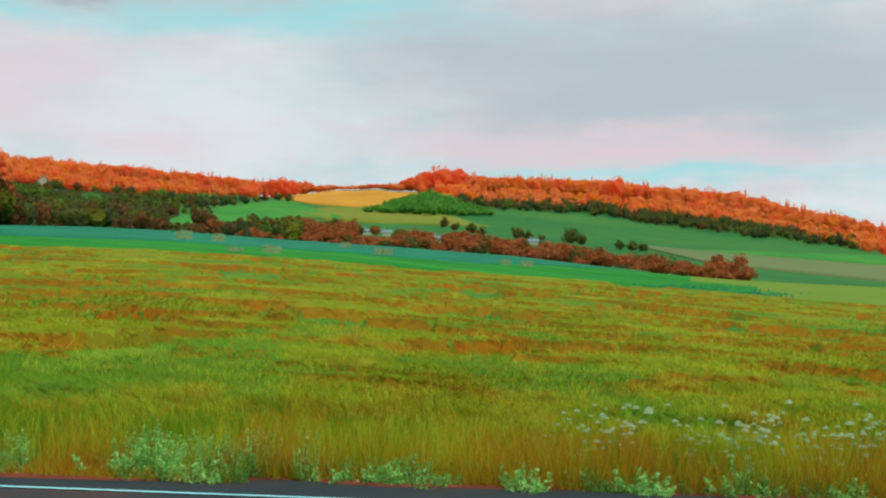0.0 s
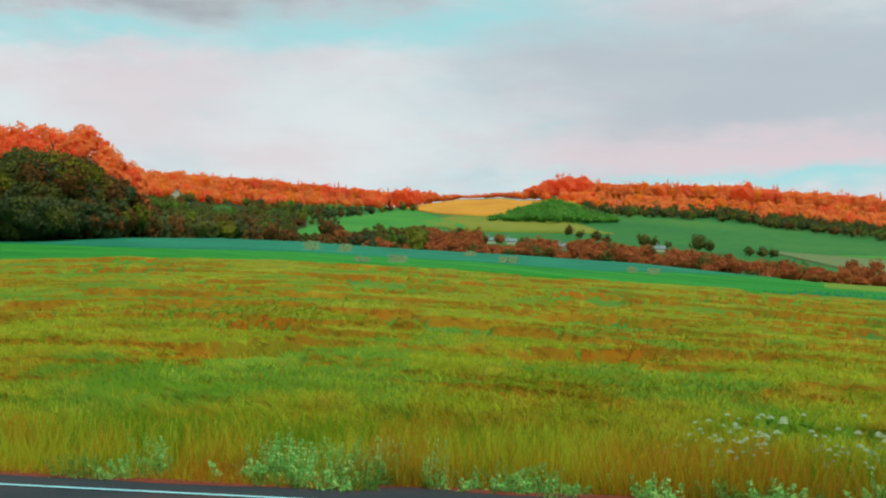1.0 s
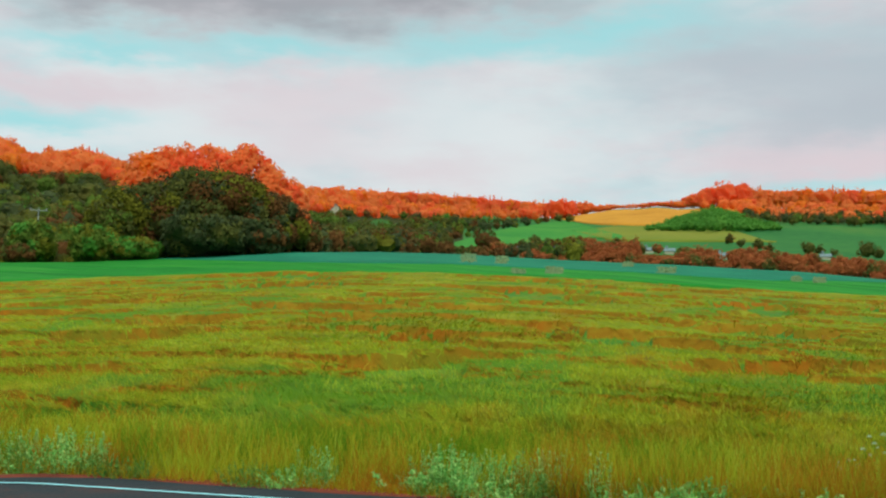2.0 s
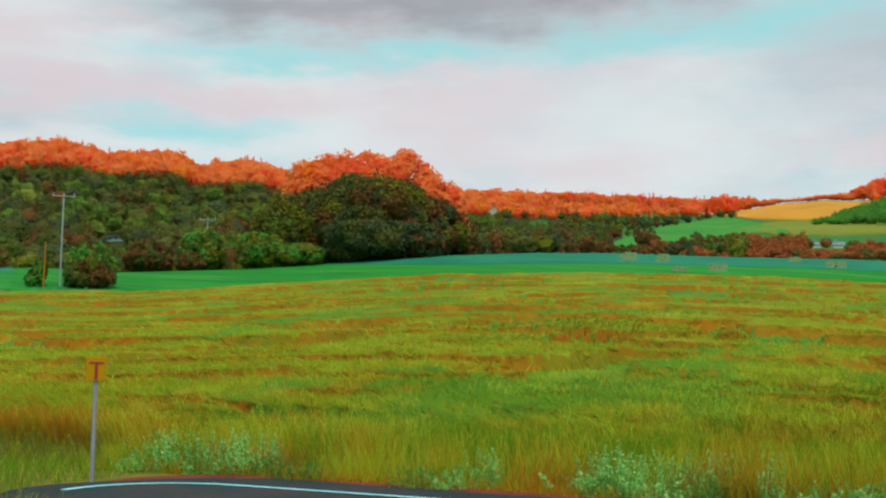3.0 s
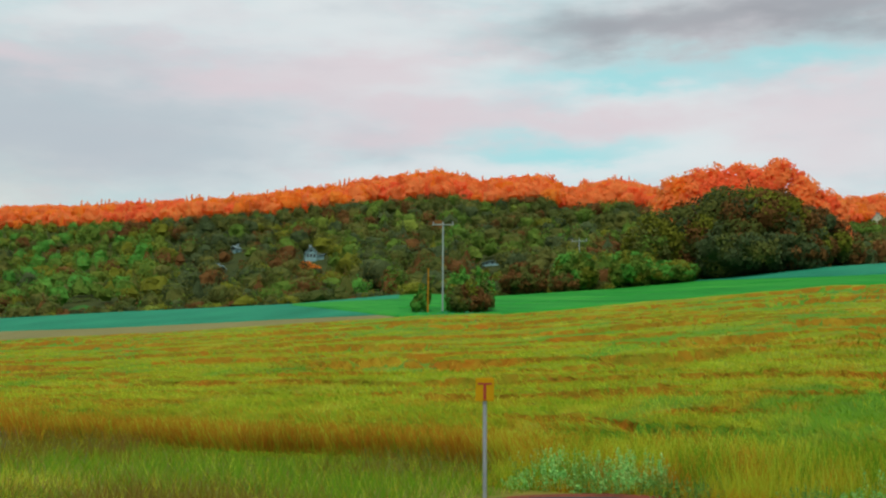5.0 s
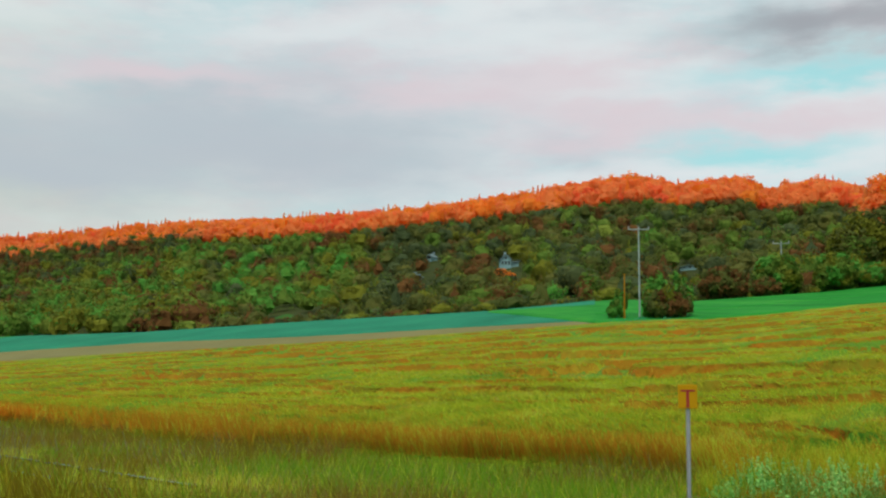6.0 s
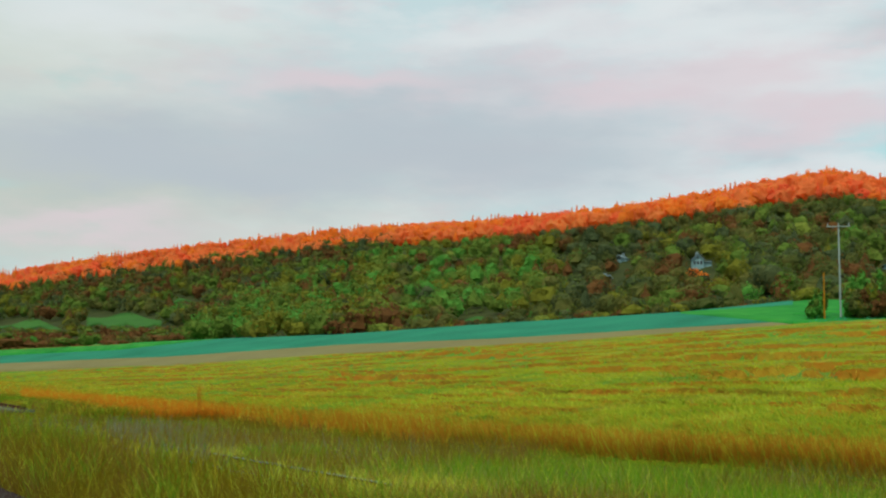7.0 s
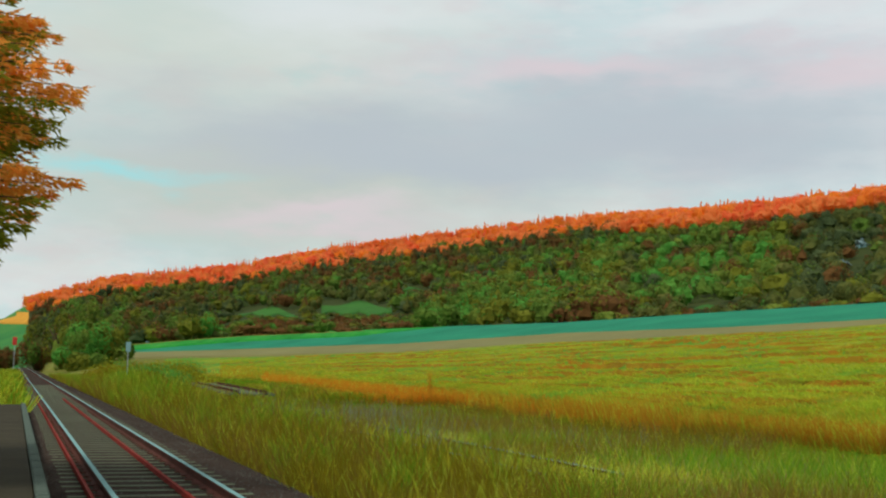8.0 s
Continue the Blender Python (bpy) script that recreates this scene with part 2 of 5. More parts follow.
M_LEAFLIGHT = material("mid green leaf", [(0.066, 0.125, 0.018), (0.098, 0.18, 0.025), (0.165, 0.225, 0.036)], 0.12, 8, 0.85, 0, 0.15, 0.3, share=0.28)
M_LEAFOLIVE = material("olive green leaf", [(0.105, 0.11, 0.012), (0.15, 0.165, 0.017), (0.195, 0.215, 0.022)], 0.12, 8, 0.85, 0, 0.15, 0.3, share=0.28)
M_LEAFBROWN = material("red-brown leaf", [(0.1078, 0.055, 0.0176), (0.1485, 0.0726, 0.022), (0.1925, 0.0968, 0.0286)], 0.12, 8, 0.85, 0, 0.15, 0.35, share=0.28)
# Leaves in the orange colour fringe of the skyline, paled for haze.
M_ORANGE = material("orange fringe leaf", [(0.87, 0.285, 0.09), (0.89, 0.33, 0.095), (0.9, 0.38, 0.095)], 0.02, 8, 0.8, 0, 0.15, 0.65)
M_RED = material("red fringe leaf", [(0.84, 0.18, 0.07), (0.91, 0.235, 0.08), (0.92, 0.29, 0.08)], 0.02, 8, 0.8, 0, 0.18, 0.65)
M_AMBER = material("amber fringe leaf", [(0.88, 0.28, 0.045), (0.90, 0.34, 0.05), (0.88, 0.39, 0.055)], 0.02, 8, 0.8, 0, 0.15, 0.65)
M_LEAFBRIGHT = material("bright green leaf", [(0.05, 0.21, 0.03), (0.09, 0.285, 0.04), (0.14, 0.33, 0.05)], 0.12, 8, 0.8, 0, 0.3, 0.35)
M_LEAFDEEP = material("deep green leaf", [(0.0432, 0.0672, 0.0264), (0.0624, 0.0912, 0.0336), (0.0936, 0.1176, 0.0396)], 0.12, 8, 0.85, 0, 0.15, 0.25, share=0.28)
M_LEAFPALE = material("yellow-green leaf", [(0.115, 0.155, 0.022), (0.155, 0.215, 0.03), (0.2, 0.25, 0.038)], 0.12, 8, 0.85, 0, 0.15, 0.3, share=0.28)
M_BARK = material("bark", [(0.06, 0.04, 0.025), (0.14, 0.10, 0.07)], 2.0, 8, 0.95, 0.6)
M_POLE = material("weathered pole wood", [(0.18, 0.24, 0.23), (0.32, 0.38, 0.36)], 3.0, 10, 0.9, 0.3, stretch=(1, 1, 0.1))
M_ASPHALT = material("asphalt", [(0.022, 0.034, 0.038), (0.035, 0.048, 0.052), (0.1, 0.048, 0.036)], 0.5, 40, 0.9, 0.4)
M_LINE = material("road marking paint", [(0.25, 0.72, 0.76), (0.42, 0.92, 0.94)], 2.0, 20, 0.6, 0.1)
M_BALLAST = material("ballast stone", [(0.035, 0.035, 0.028), (0.07, 0.07, 0.058), (0.12, 0.115, 0.10)], 0.7, 25, 0.95, 0.8, 0.5)
M_BED = material("ballast bed", [(0.018, 0.011, 0.007), (0.035, 0.022, 0.014), (0.055, 0.04, 0.03)], 0.7, 25, 0.95, 0.8)
M_SOIL = material("red-brown soil edge", [(0.104, 0.0325, 0.0195), (0.221, 0.0585, 0.0325)], 0.9, 10, 0.95, 0.5)
# Brighter copy of the verge grass; its sunlight is put into the colour.
M_VERGE = material("sunlit verge grass", [(0.4704, 0.3136, 0.0179), (0.4928, 0.4704, 0.0246), (0.448, 0.6048, 0.0392)], 0.3, 8, 0.85, 0, 0.4, 0.55)
M_RAILTOP = material("polished rail head", [(0.12, 0.25, 0.24), (0.20, 0.36, 0.34)], 2, 20, 0.68, 0.05)
M_RUST = material("rusty steel", [(0.05, 0.022, 0.015), (0.11, 0.038, 0.026)], 3, 12, 0.85, 0.3)
M_SLEEPER = material("weathered sleeper", [(0.08, 0.10, 0.06), (0.14, 0.17, 0.105)], 2, 14, 0.9, 0.4)
M_SLAB = material("concrete edge slab", [(0.05, 0.07, 0.055), (0.10, 0.13, 0.10)], 1.5, 15, 0.9, 0.3)
M_PLATFORM = material("platform surface", [(0.0289, 0.0255, 0.0153), (0.051, 0.0442, 0.0263)], 1.0, 40, 0.95, 0.4)
M_GALV = material("galvanised steel", [(0.24, 0.27, 0.28), (0.38, 0.40, 0.40)], 4, 10, 0.5, 0.05, metal=0.5)
M_YELLOW = material("yellow sign enamel", [(0.36, 0.19, 0.002), (0.43, 0.245, 0.004)], 3, 10, 0.66, 0.02)
M_SIGNRED = material("dark red lettering", [(0.22, 0.012, 0.006), (0.28, 0.02, 0.01)], 3, 10, 0.5, 0.0)
M_WALL = material("pale board wall", [(0.15, 0.28, 0.28), (0.22, 0.38, 0.38)], 1.0, 10, 0.8, 0.1)
M_CREAMWALL = material("cream wall", [(0.36, 0.37, 0.25), (0.48, 0.48, 0.34)], 1.0, 10, 0.8, 0.1)
M_ROOF = material("grey roof", [(0.13, 0.19, 0.19), (0.22, 0.32, 0.32)], 1.0, 10, 0.8, 0.2)
M_PANE = material("window pane", [(0.02, 0.03, 0.04), (0.04, 0.06, 0.07)], 1.0, 4, 0.1, 0.0)
M_SPRUCE = material("spruce needles", [(0.20, 0.22, 0.018), (0.32, 0.34, 0.03), (0.42, 0.42, 0.05)], 1.0, 6, 0.8, 0, 0.5, 0.6)
M_TIP = material("orange spruce tip", [(0.92, 0.34, 0.05), (0.95, 0.42, 0.07), (0.95, 0.50, 0.09)], 1.0, 6, 0.8, 0, 0.4, 0.5)
# Lit-up copy of the red-brown leaf: the hedge's brightness is in its colour.
M_BROWNLIT = material("lightened red-brown leaf", [(0.25, 0.07, 0.025), (0.36, 0.11, 0.035), (0.42, 0.15, 0.045)], 0.12, 8, 0.85, 0, 0.15, 0.35)
M_SIGNALRED = material("red signal enamel", [(0.40, 0.02, 0.01), (0.5, 0.03, 0.02)], 3, 10, 0.4, 0.0)
M_RAILFRINGE = material("red rail fringe", [(0.14, 0.016, 0.01), (0.25, 0.028, 0.018)], 3, 12, 0.8, 0.3)
M_TEALBLADE = material("blue-green blade", [(0.02, 0.20, 0.08), (0.05, 0.30, 0.12)], 0.5, 8, 0.85, 0, 0.5, 0.4)
M_TANBLADE = material("pale tan blade", [(0.14, 0.27, 0.12), (0.24, 0.33, 0.15)], 0.5, 8, 0.85, 0, 0.5, 0.4)
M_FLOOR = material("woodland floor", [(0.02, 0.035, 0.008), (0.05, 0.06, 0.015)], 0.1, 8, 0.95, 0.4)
M_BUSHLEAF = material("yellow-green bush leaf", [(0.16, 0.14, 0.008), (0.24, 0.25, 0.012), (0.34, 0.32, 0.02)], 0.5, 8, 0.8, 0, 0.5, 0.4)
M_DEAD = material("grey dead stems", [(0.15, 0.18, 0.06), (0.24, 0.25, 0.11)], 0.5, 8, 0.85, 0, 0.5, 0.3)

# ---- helpers for meshes ----
RNG = np.random.default_rng(7)


def fast_mesh(name, verts, faces, mats, index=None, smooth=False):
    """A mesh out of arrays: all faces with the same number of corners."""
    verts, faces = np.asarray(verts, dtype=np.float32), np.asarray(faces, dtype=np.int32)
    me = bpy.data.meshes.new(name)
    me.vertices.add(len(verts))
    me.vertices.foreach_set("co", verts.ravel())
    n, k = faces.shape
    me.loops.add(n * k)
    me.loops.foreach_set("vertex_index", faces.ravel())
    me.polygons.add(n)
    me.polygons.foreach_set("loop_start", np.arange(0, n * k, k, dtype=np.int32))
    for m in mats:
        me.materials.append(m)
    if index is not None:
        me.polygons.foreach_set("material_index", np.asarray(index, dtype=np.int32))
    me.polygons.foreach_set("use_smooth", np.full(n, smooth))
    me.update(calc_edges=True)
    return me


def thing(name, label, category, group="", kind="", at=(0, 0, 0), turn=0.0):
    ob = new(name)
    ob.matrix_world = pose(*at, 0, 0, turn)
    return tagged(ob, label, category, group, kind)


def part(name, me, parent, label="", mat=None):
    """Links a mesh or a bmesh as one object under a thing or part; coordinates are the parent's own."""
    if isinstance(me, bmesh.types.BMesh):
        bm, me = me, bpy.data.meshes.new(name)
        bm.to_mesh(me)
        bm.free()
    if mat is not None and not me.materials:
        me.materials.append(mat)
    ob = new(name, me)
    ob.parent = parent
    return tagged(ob, label) if label else ob


def sheet_mesh(name, pts, mat, smooth=True):
    """pts: rows x columns x 3."""
    r, c, _ = pts.shape
    i = np.arange(r * c).reshape(r, c)
    f = np.stack([i[:-1, :-1], i[:-1, 1:], i[1:, 1:], i[1:, :-1]], -1).reshape(-1, 4)
    return fast_mesh(name, pts.reshape(-1, 3), f, [mat], smooth=smooth)


def bm_box(bm, x0, x1, y0, y1, z0, z1, bevel=0.0):
    m = Matrix.LocRotScale(((x0 + x1) / 2, (y0 + y1) / 2, (z0 + z1) / 2), None, (x1 - x0, y1 - y0, z1 - z0))
    got = bmesh.ops.create_cube(bm, size=1, matrix=m)["verts"]
    if bevel:
        es = list({e for v in got for e in v.link_edges})
        bmesh.ops.bevel(bm, geom=es, offset=bevel, segments=1, affect="EDGES")
    return bm


def bm_tube(bm, a, b, ra, rb, n=8):
    a, b = Vector(a), Vector(b)
    d = b - a
    m = Matrix.Translation((a + b) / 2) @ d.to_track_quat("Z", "Y").to_matrix().to_4x4()
    bmesh.ops.create_cone(bm, cap_ends=True, segments=n, radius1=ra, radius2=rb, depth=d.length, matrix=m)
    return bm


def box(x0, x1, y0, y1, z0, z1, bevel=0.0):
    return bm_box(bmesh.new(), x0, x1, y0, y1, z0, z1, bevel)


# ---- the lie of the land ----
# Bearings are degrees clockwise from the track's heading, heights are degrees of rise seen from the platform.
SKY_T = ([-180, -20, -3, -0.5, 0.5, 4, 9, 14, 20, 25, 33, 39, 45, 48, 50, 52.6, 54, 56.5, 58.3, 63, 66, 72, 79, 82, 84, 86, 88.5, 94, 100, 106.5, 115, 180],
         [1.0, 1.0, 1.6, 2.2, 2.9, 3.95, 4.6, 5.65, 6.6, 7.3, 7.9, 8.5, 9.45, 9.8, 9.4, 9.65, 9.1, 9.4, 8.85, 8.5, 8.3, 8.12, 7.8, 7.78, 8.0, 8.62, 8.47, 8.36, 7.8, 6.28, 4, 1.0])
CREST_T = ([-180, -10, 0, 5, 7.5, 10, 13.6, 17, 25, 33, 41, 47, 50, 56, 66, 70, 74, 79, 84, 89.5, 93.5, 97.4, 100, 106.5, 120, 180],
           [-0.2, -0.2, 0.35, 0.85, 1.12, 1.36, 1.6, 1.8, 2.2, 2.82, 3.32, 3.9, 3.75, 4.1, 5.0, 5.18, 5.18, 5.0, 4.87, 4.6, 4.2, 3.84, 3.66, 3.42, 2.0, -0.2])
CROP_T = ([-180, -10, 0, 7.5, 17, 25, 33, 41, 47, 51, 59.5, 66, 73.5, 82, 89.5, 95, 106.5, 120, 180],
          [-0.5, -0.5, -0.1, 0.25, 0.6, 1.2, 1.7, 2.3, 2.75, 2.85, 3.55, 4.05, 4.2, 4.0, 3.6, 3.3, 2.47, 1.2, -0.5])
NEAR_T = ([-180, -20, 5, 10, 14, 17.2, 22.5, 30, 38.5, 46, 49, 53, 57, 70, 90, 107, 130, 160, 180],
          [90, 160, 160, 135, 100, 74, 49, 35.5, 28.5, 25.6, 24.6, 22.6, 21.0, 18.9, 17.8, 18.5, 23, 50, 90])
EDGE_T = ([-180, 0, 10, 20, 30, 45, 107, 180], [250, 260, 240, 190, 150, 130, 125, 250])
RIDGE_T = ([-180, 0, 20, 30, 38, 58, 64, 70, 107, 180], [1200, 1000, 850, 620, 460, 460, 620, 900, 900, 1200])


def tab(t, a):
    return np.interp(a, t[0], t[1])


def tan_d(e):
    return np.tan(np.radians(e))


def belt(a):
    return np.interp(a, [0, 5, 14, 25, 40, 45, 78.6, 81.2, 83.2, 85.4, 95, 107], [0.42, 0.55, 0.68, 0.74, 0.78, 1.0, 0.95, 0.28, 0.28, 1.0, 1.2, 1.0])


def ridge_ground(a):
    return tab(SKY_T, a) - 0.80 * belt(a)


def height(x, y):
    x, y = np.asarray(x, float), np.asarray(y, float)
    r, a = np.hypot(x, y), np.degrees(np.arctan2(x, y))
    rn, rb = tab(NEAR_T, a), tab(EDGE_T, a)
    rc = rb * 1.32
    r0, rr = rc * 1.12, tab(RIDGE_T, a)
    zb, zc = EYE + rb * tan_d(tab(CROP_T, a)), EYE + rc * tan_d(tab(CREST_T, a))
    e0 = tab(CREST_T, a) - 0.45
    z0 = EYE + r0 * tan_d(e0)
    u = np.clip((r - r0) / (rr - r0), 0, 1)
    hill = EYE + np.minimum(r, rr) * tan_d(e0 + (ridge_ground(a) - e0) * u ** 0.9) - 0.05 * np.maximum(r - rr, 0)
    flat = -0.38 * np.clip((7.5 - x) / 2.5, 0, 1)
    z = np.where(r < rn, flat, np.where(r < rb, zb * (r - rn) / (rb - rn), np.where(r < rc, zb + (zc - zb) * (r - rb) / (rc - rb),
                 np.where(r < r0, zc + (z0 - zc) * (r - rc) / (r0 - rc), hill))))
    off = np.clip((np.abs(x - 2) - 4) / 8, 0, 1)      # the cutting of the railway line
    z = np.where((y > 105) & (r < 420), np.minimum(z, z * off - 0.38 * (1 - off)), z)
    return np.maximum(z, np.where(r > rr, -60, -3))


def behind(a):
    """Just past the brow, on bearing a."""
    return float(tab(EDGE_T, a)) * 1.32 * 1.08


def spot(a, e, nearest=0.0):
    """The first place along bearing a, past that distance, that is seen at height e."""
    r = np.concatenate([np.linspace(max(nearest, 8), 300, 500), np.linspace(301, 1300, 700)])
    s, c = math.sin(radians(a)), math.cos(radians(a))
    el = np.maximum.accumulate(np.degrees(np.arctan2(height(r * s, r * c) - EYE, r)))
    i = min(int(np.searchsorted(el, e)), len(r) - 1)
    return np.array([r[i] * s, r[i] * c, float(height(r[i] * s, r[i] * c))])


def polar(a, r, lift=0.0):
    x, y = r * np.sin(np.radians(a)), r * np.cos(np.radians(a))
    return np.array([float(x), float(y), float(height(x, y)) + lift])


# ground: one sheet to the horizon
A_G = np.concatenate([np.arange(-180, -6, 3.0), np.arange(-6, 112, 0.5), np.arange(112, 181, 3.0)])
R_G = np.concatenate([[0.01, 4, 8, 12, 15], np.arange(16, 60, 1.5), np.arange(60, 360, 5), np.arange(360, 1000, 16), [1000, 1040, 1100, 1300, 1700, 2400, 3400, 4600]])
aa, rg = np.meshgrid(A_G, R_G)
gx, gy = rg * np.sin(np.radians(aa)), rg * np.cos(np.radians(aa))
pts = np.stack([gx, gy, height(gx, gy)], -1)
me = sheet_mesh("ground", pts, M_EARTH)
me.materials.append(M_MEADOW)
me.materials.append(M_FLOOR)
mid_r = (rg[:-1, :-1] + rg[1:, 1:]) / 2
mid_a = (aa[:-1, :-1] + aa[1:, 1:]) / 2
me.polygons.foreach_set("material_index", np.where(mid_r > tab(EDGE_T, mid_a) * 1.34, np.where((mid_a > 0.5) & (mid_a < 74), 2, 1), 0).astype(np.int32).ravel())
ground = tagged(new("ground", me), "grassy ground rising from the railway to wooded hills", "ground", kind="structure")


def el_sheet(name, a0, a1, low, high, mat, label, category, rows=14, lift=0.3, step=0.5, nearest=20.0, kind="stuff"):
    """A field laid over the hillside between two heights of rise."""
    al = np.arange(a0, a1 + 1e-6, step)
    p = np.zeros((rows, len(al), 3))
    for j, a in enumerate(al):
        for i in range(rows):
            e = low(a) + (high(a) - low(a)) * i / (rows - 1)
            p[i, j] = spot(a, e, behind(a) if nearest is None else nearest)
    p[..., 2] += lift
    foot = p[:1] - np.array([0, 0, lift + 0.5])      # the sheet is closed down to the soil
    p = np.concatenate([foot, p])
    return tagged(new(name, sheet_mesh(name, p, mat)), label, category, kind=kind)


def noisy(x, y, s, seed):
    return np.array([noise.noise((u / s + seed, v / s, seed * 3.7)) for u, v in zip(np.ravel(x), np.ravel(y))]).reshape(np.shape(x))


def cell_noise(x, y, seed):
    """Smooth noise over arrays, about -0.7 to 0.7."""
    x, y = np.asarray(x, float), np.asarray(y, float)
    i, j = np.floor(x), np.floor(y)
    fx, fy = x - i, y - j
    out = 0.0
    for di in (0, 1):
        for dj in (0, 1):
            h = np.sin((i + di) * 127.1 + (j + dj) * 311.7 + seed * 74.7) * 43758.5453
            t = (h - np.floor(h)) * 2 * math.pi
            wx, wy = 1 - np.abs(fx - di), 1 - np.abs(fy - dj)
            out = out + (np.cos(t) * (fx - di) + np.sin(t) * (fy - dj)) * wx ** 3 * (wx * (wx * 6 - 15) + 10) * wy ** 3 * (wy * (wy * 6 - 15) + 10)
    return out


# barley: a standing canopy broken by laid hollows that run along the slope
def corn_top(a, r):
    """The crop's height at a bearing and distance, and how upright it stands there (0 laid, 1 standing)."""
    rn, rb = tab(NEAR_T, a), tab(EDGE_T, a)
    climb = (r - rn) / (rb - rn) * 107.0
    up = 45.0 * np.log1p(climb / 20.0)                     # up the slope: the hollows widen towards the top
    along = np.radians(a) * 50.0 * (r / 50.0) ** 0.25       # and along it
    drift = 2.2 * cell_noise(along / 9, up / 16, 2.0)
    n = 1.0 * cell_noise(along / 7.2, (up + drift) / 3.4, 1.3) + 0.75 * cell_noise(along / 5.2, (up + drift) / 1.35, 5.1) + 0.25 * cell_noise(along / 0.8, up / 1.3, 8.8)
    n = n + 0.35 * np.clip((11 - climb) / 8, 0, 1) - 0.04
    stand = np.clip((n + 0.10) / 0.14, 0, 1)
    stand = stand * stand * (3 - 2 * stand)
    h = 0.30 + 0.42 * stand + 0.10 * cell_noise(along / 1.7, up / 2.6, 12.3) + 0.05 * cell_noise(along / 0.5, up / 0.8, 4.4)
    h = h * np.clip((r - rn) / 2.5, 0, 1) ** 0.6 * np.clip((a - 6.5) / 9, 0.05, 1)
    return np.maximum(h * np.clip((rb - r) / 12, 0.25, 1), 0.03), stand


al = np.arange(6.5, 125.1, 0.19)
ul = np.linspace(0, 1, 360) ** 1.75
aa, uu = np.meshgrid(al, ul)
rn, rb = tab(NEAR_T, aa), tab(EDGE_T, aa)
rr = rn + (rb - rn) * uu
gx, gy = rr * np.sin(np.radians(aa)), rr * np.cos(np.radians(aa))
top, stand = corn_top(aa, rr)
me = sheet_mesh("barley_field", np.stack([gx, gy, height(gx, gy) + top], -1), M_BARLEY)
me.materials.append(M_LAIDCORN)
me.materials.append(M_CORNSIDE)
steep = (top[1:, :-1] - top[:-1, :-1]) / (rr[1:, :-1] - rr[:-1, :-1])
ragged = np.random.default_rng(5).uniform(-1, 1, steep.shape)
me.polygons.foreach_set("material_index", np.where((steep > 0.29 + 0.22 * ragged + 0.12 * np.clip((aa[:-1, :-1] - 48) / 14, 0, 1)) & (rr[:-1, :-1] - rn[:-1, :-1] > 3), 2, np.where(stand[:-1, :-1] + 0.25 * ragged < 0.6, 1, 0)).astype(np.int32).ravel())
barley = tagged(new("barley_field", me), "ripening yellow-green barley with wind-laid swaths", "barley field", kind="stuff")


def crop_e(a):
    return float(tab(CROP_T, a))


def crest_e(a):
    return float(tab(CREST_T, a))


LOW = 0.45


def stubble_e(a):
    return crop_e(a) + float(np.interp(a, [8, 15, 25, 32, 40, 45, 46], [0.28, 0.42, 0.48, 0.38, 0.28, 0.18, 0.02]))


def green_band(a):
    return float(np.interp(a, [3, 15, 19.5], [0.35, 0.35, 0.01]))


el_sheet("stubble_strip", 3, 46, lambda a: crop_e(a), stubble_e, M_STUBBLE, "dry tan stubble strip along the barley's edge", "stubble", 5)
el_sheet("young_crop_strip", 46, 101, lambda a: crop_e(a), lambda a: crop_e(a) + LOW, M_GREENCROP, "bright green strip of young crop", "crop", 5)
el_sheet("blue_green_crop", 3, 46, stubble_e, lambda a: crest_e(a) - green_band(a), M_TEAL, "blue-green crop on the rise", "crop", 12)
el_sheet("bright_green_crop", 3, 19.5, lambda a: crest_e(a) - green_band(a), lambda a: crest_e(a), M_GREENCROP, "bright green crop below the woods", "crop", 4)
el_sheet("green_crop", 46, 66, lambda a: crop_e(a) + LOW, lambda a: crest_e(a), M_GREENCROP, "bright green crop in front of the grove", "crop", 12)
el_sheet("green_crop", 40.5, 46, lambda a: crest_e(a) - (crest_e(a) - crop_e(a)) * (a - 40.5) / 5.5, lambda a: crest_e(a), M_GREENCROP, "bright green crop in front of the woods", "crop", 6, 0.33)
def teal_foot(a):
    return crest_e(a) - (crest_e(a) - crop_e(a) - LOW) * max(0.02, min(1, (a - 59) / 7, (96 - a) / 8))


el_sheet("blue_green_crop", 59, 96, teal_foot, lambda a: crest_e(a), M_TEAL, "blue-green crop along the hill's brow", "crop", 12, 0.33)
el_sheet("green_crop", 88, 98, lambda a: crop_e(a) + LOW, lambda a: teal_foot(a) if a < 96 else crest_e(a), M_GREENCROP, "bright green crop along the hill's brow", "crop", 8)
el_sheet("green_crop", 98, 114, lambda a: crop_e(a) + (LOW if a < 101 else 0), lambda a: crest_e(a), M_YOUNG, "pale yellow-green crop along the hill's brow", "crop", 12)
HILL = None


def lobe_top(a):
    return float(np.interp(a, [73.6, 75.8, 78.2, 79.5], [5.75, 6.43, 6.83, 6.95]))


def lobe_foot(a):
    return float(np.interp(a, [73.6, 75.0, 77, 79.5], [5.5, 5.55, 5.75, 6.1]))


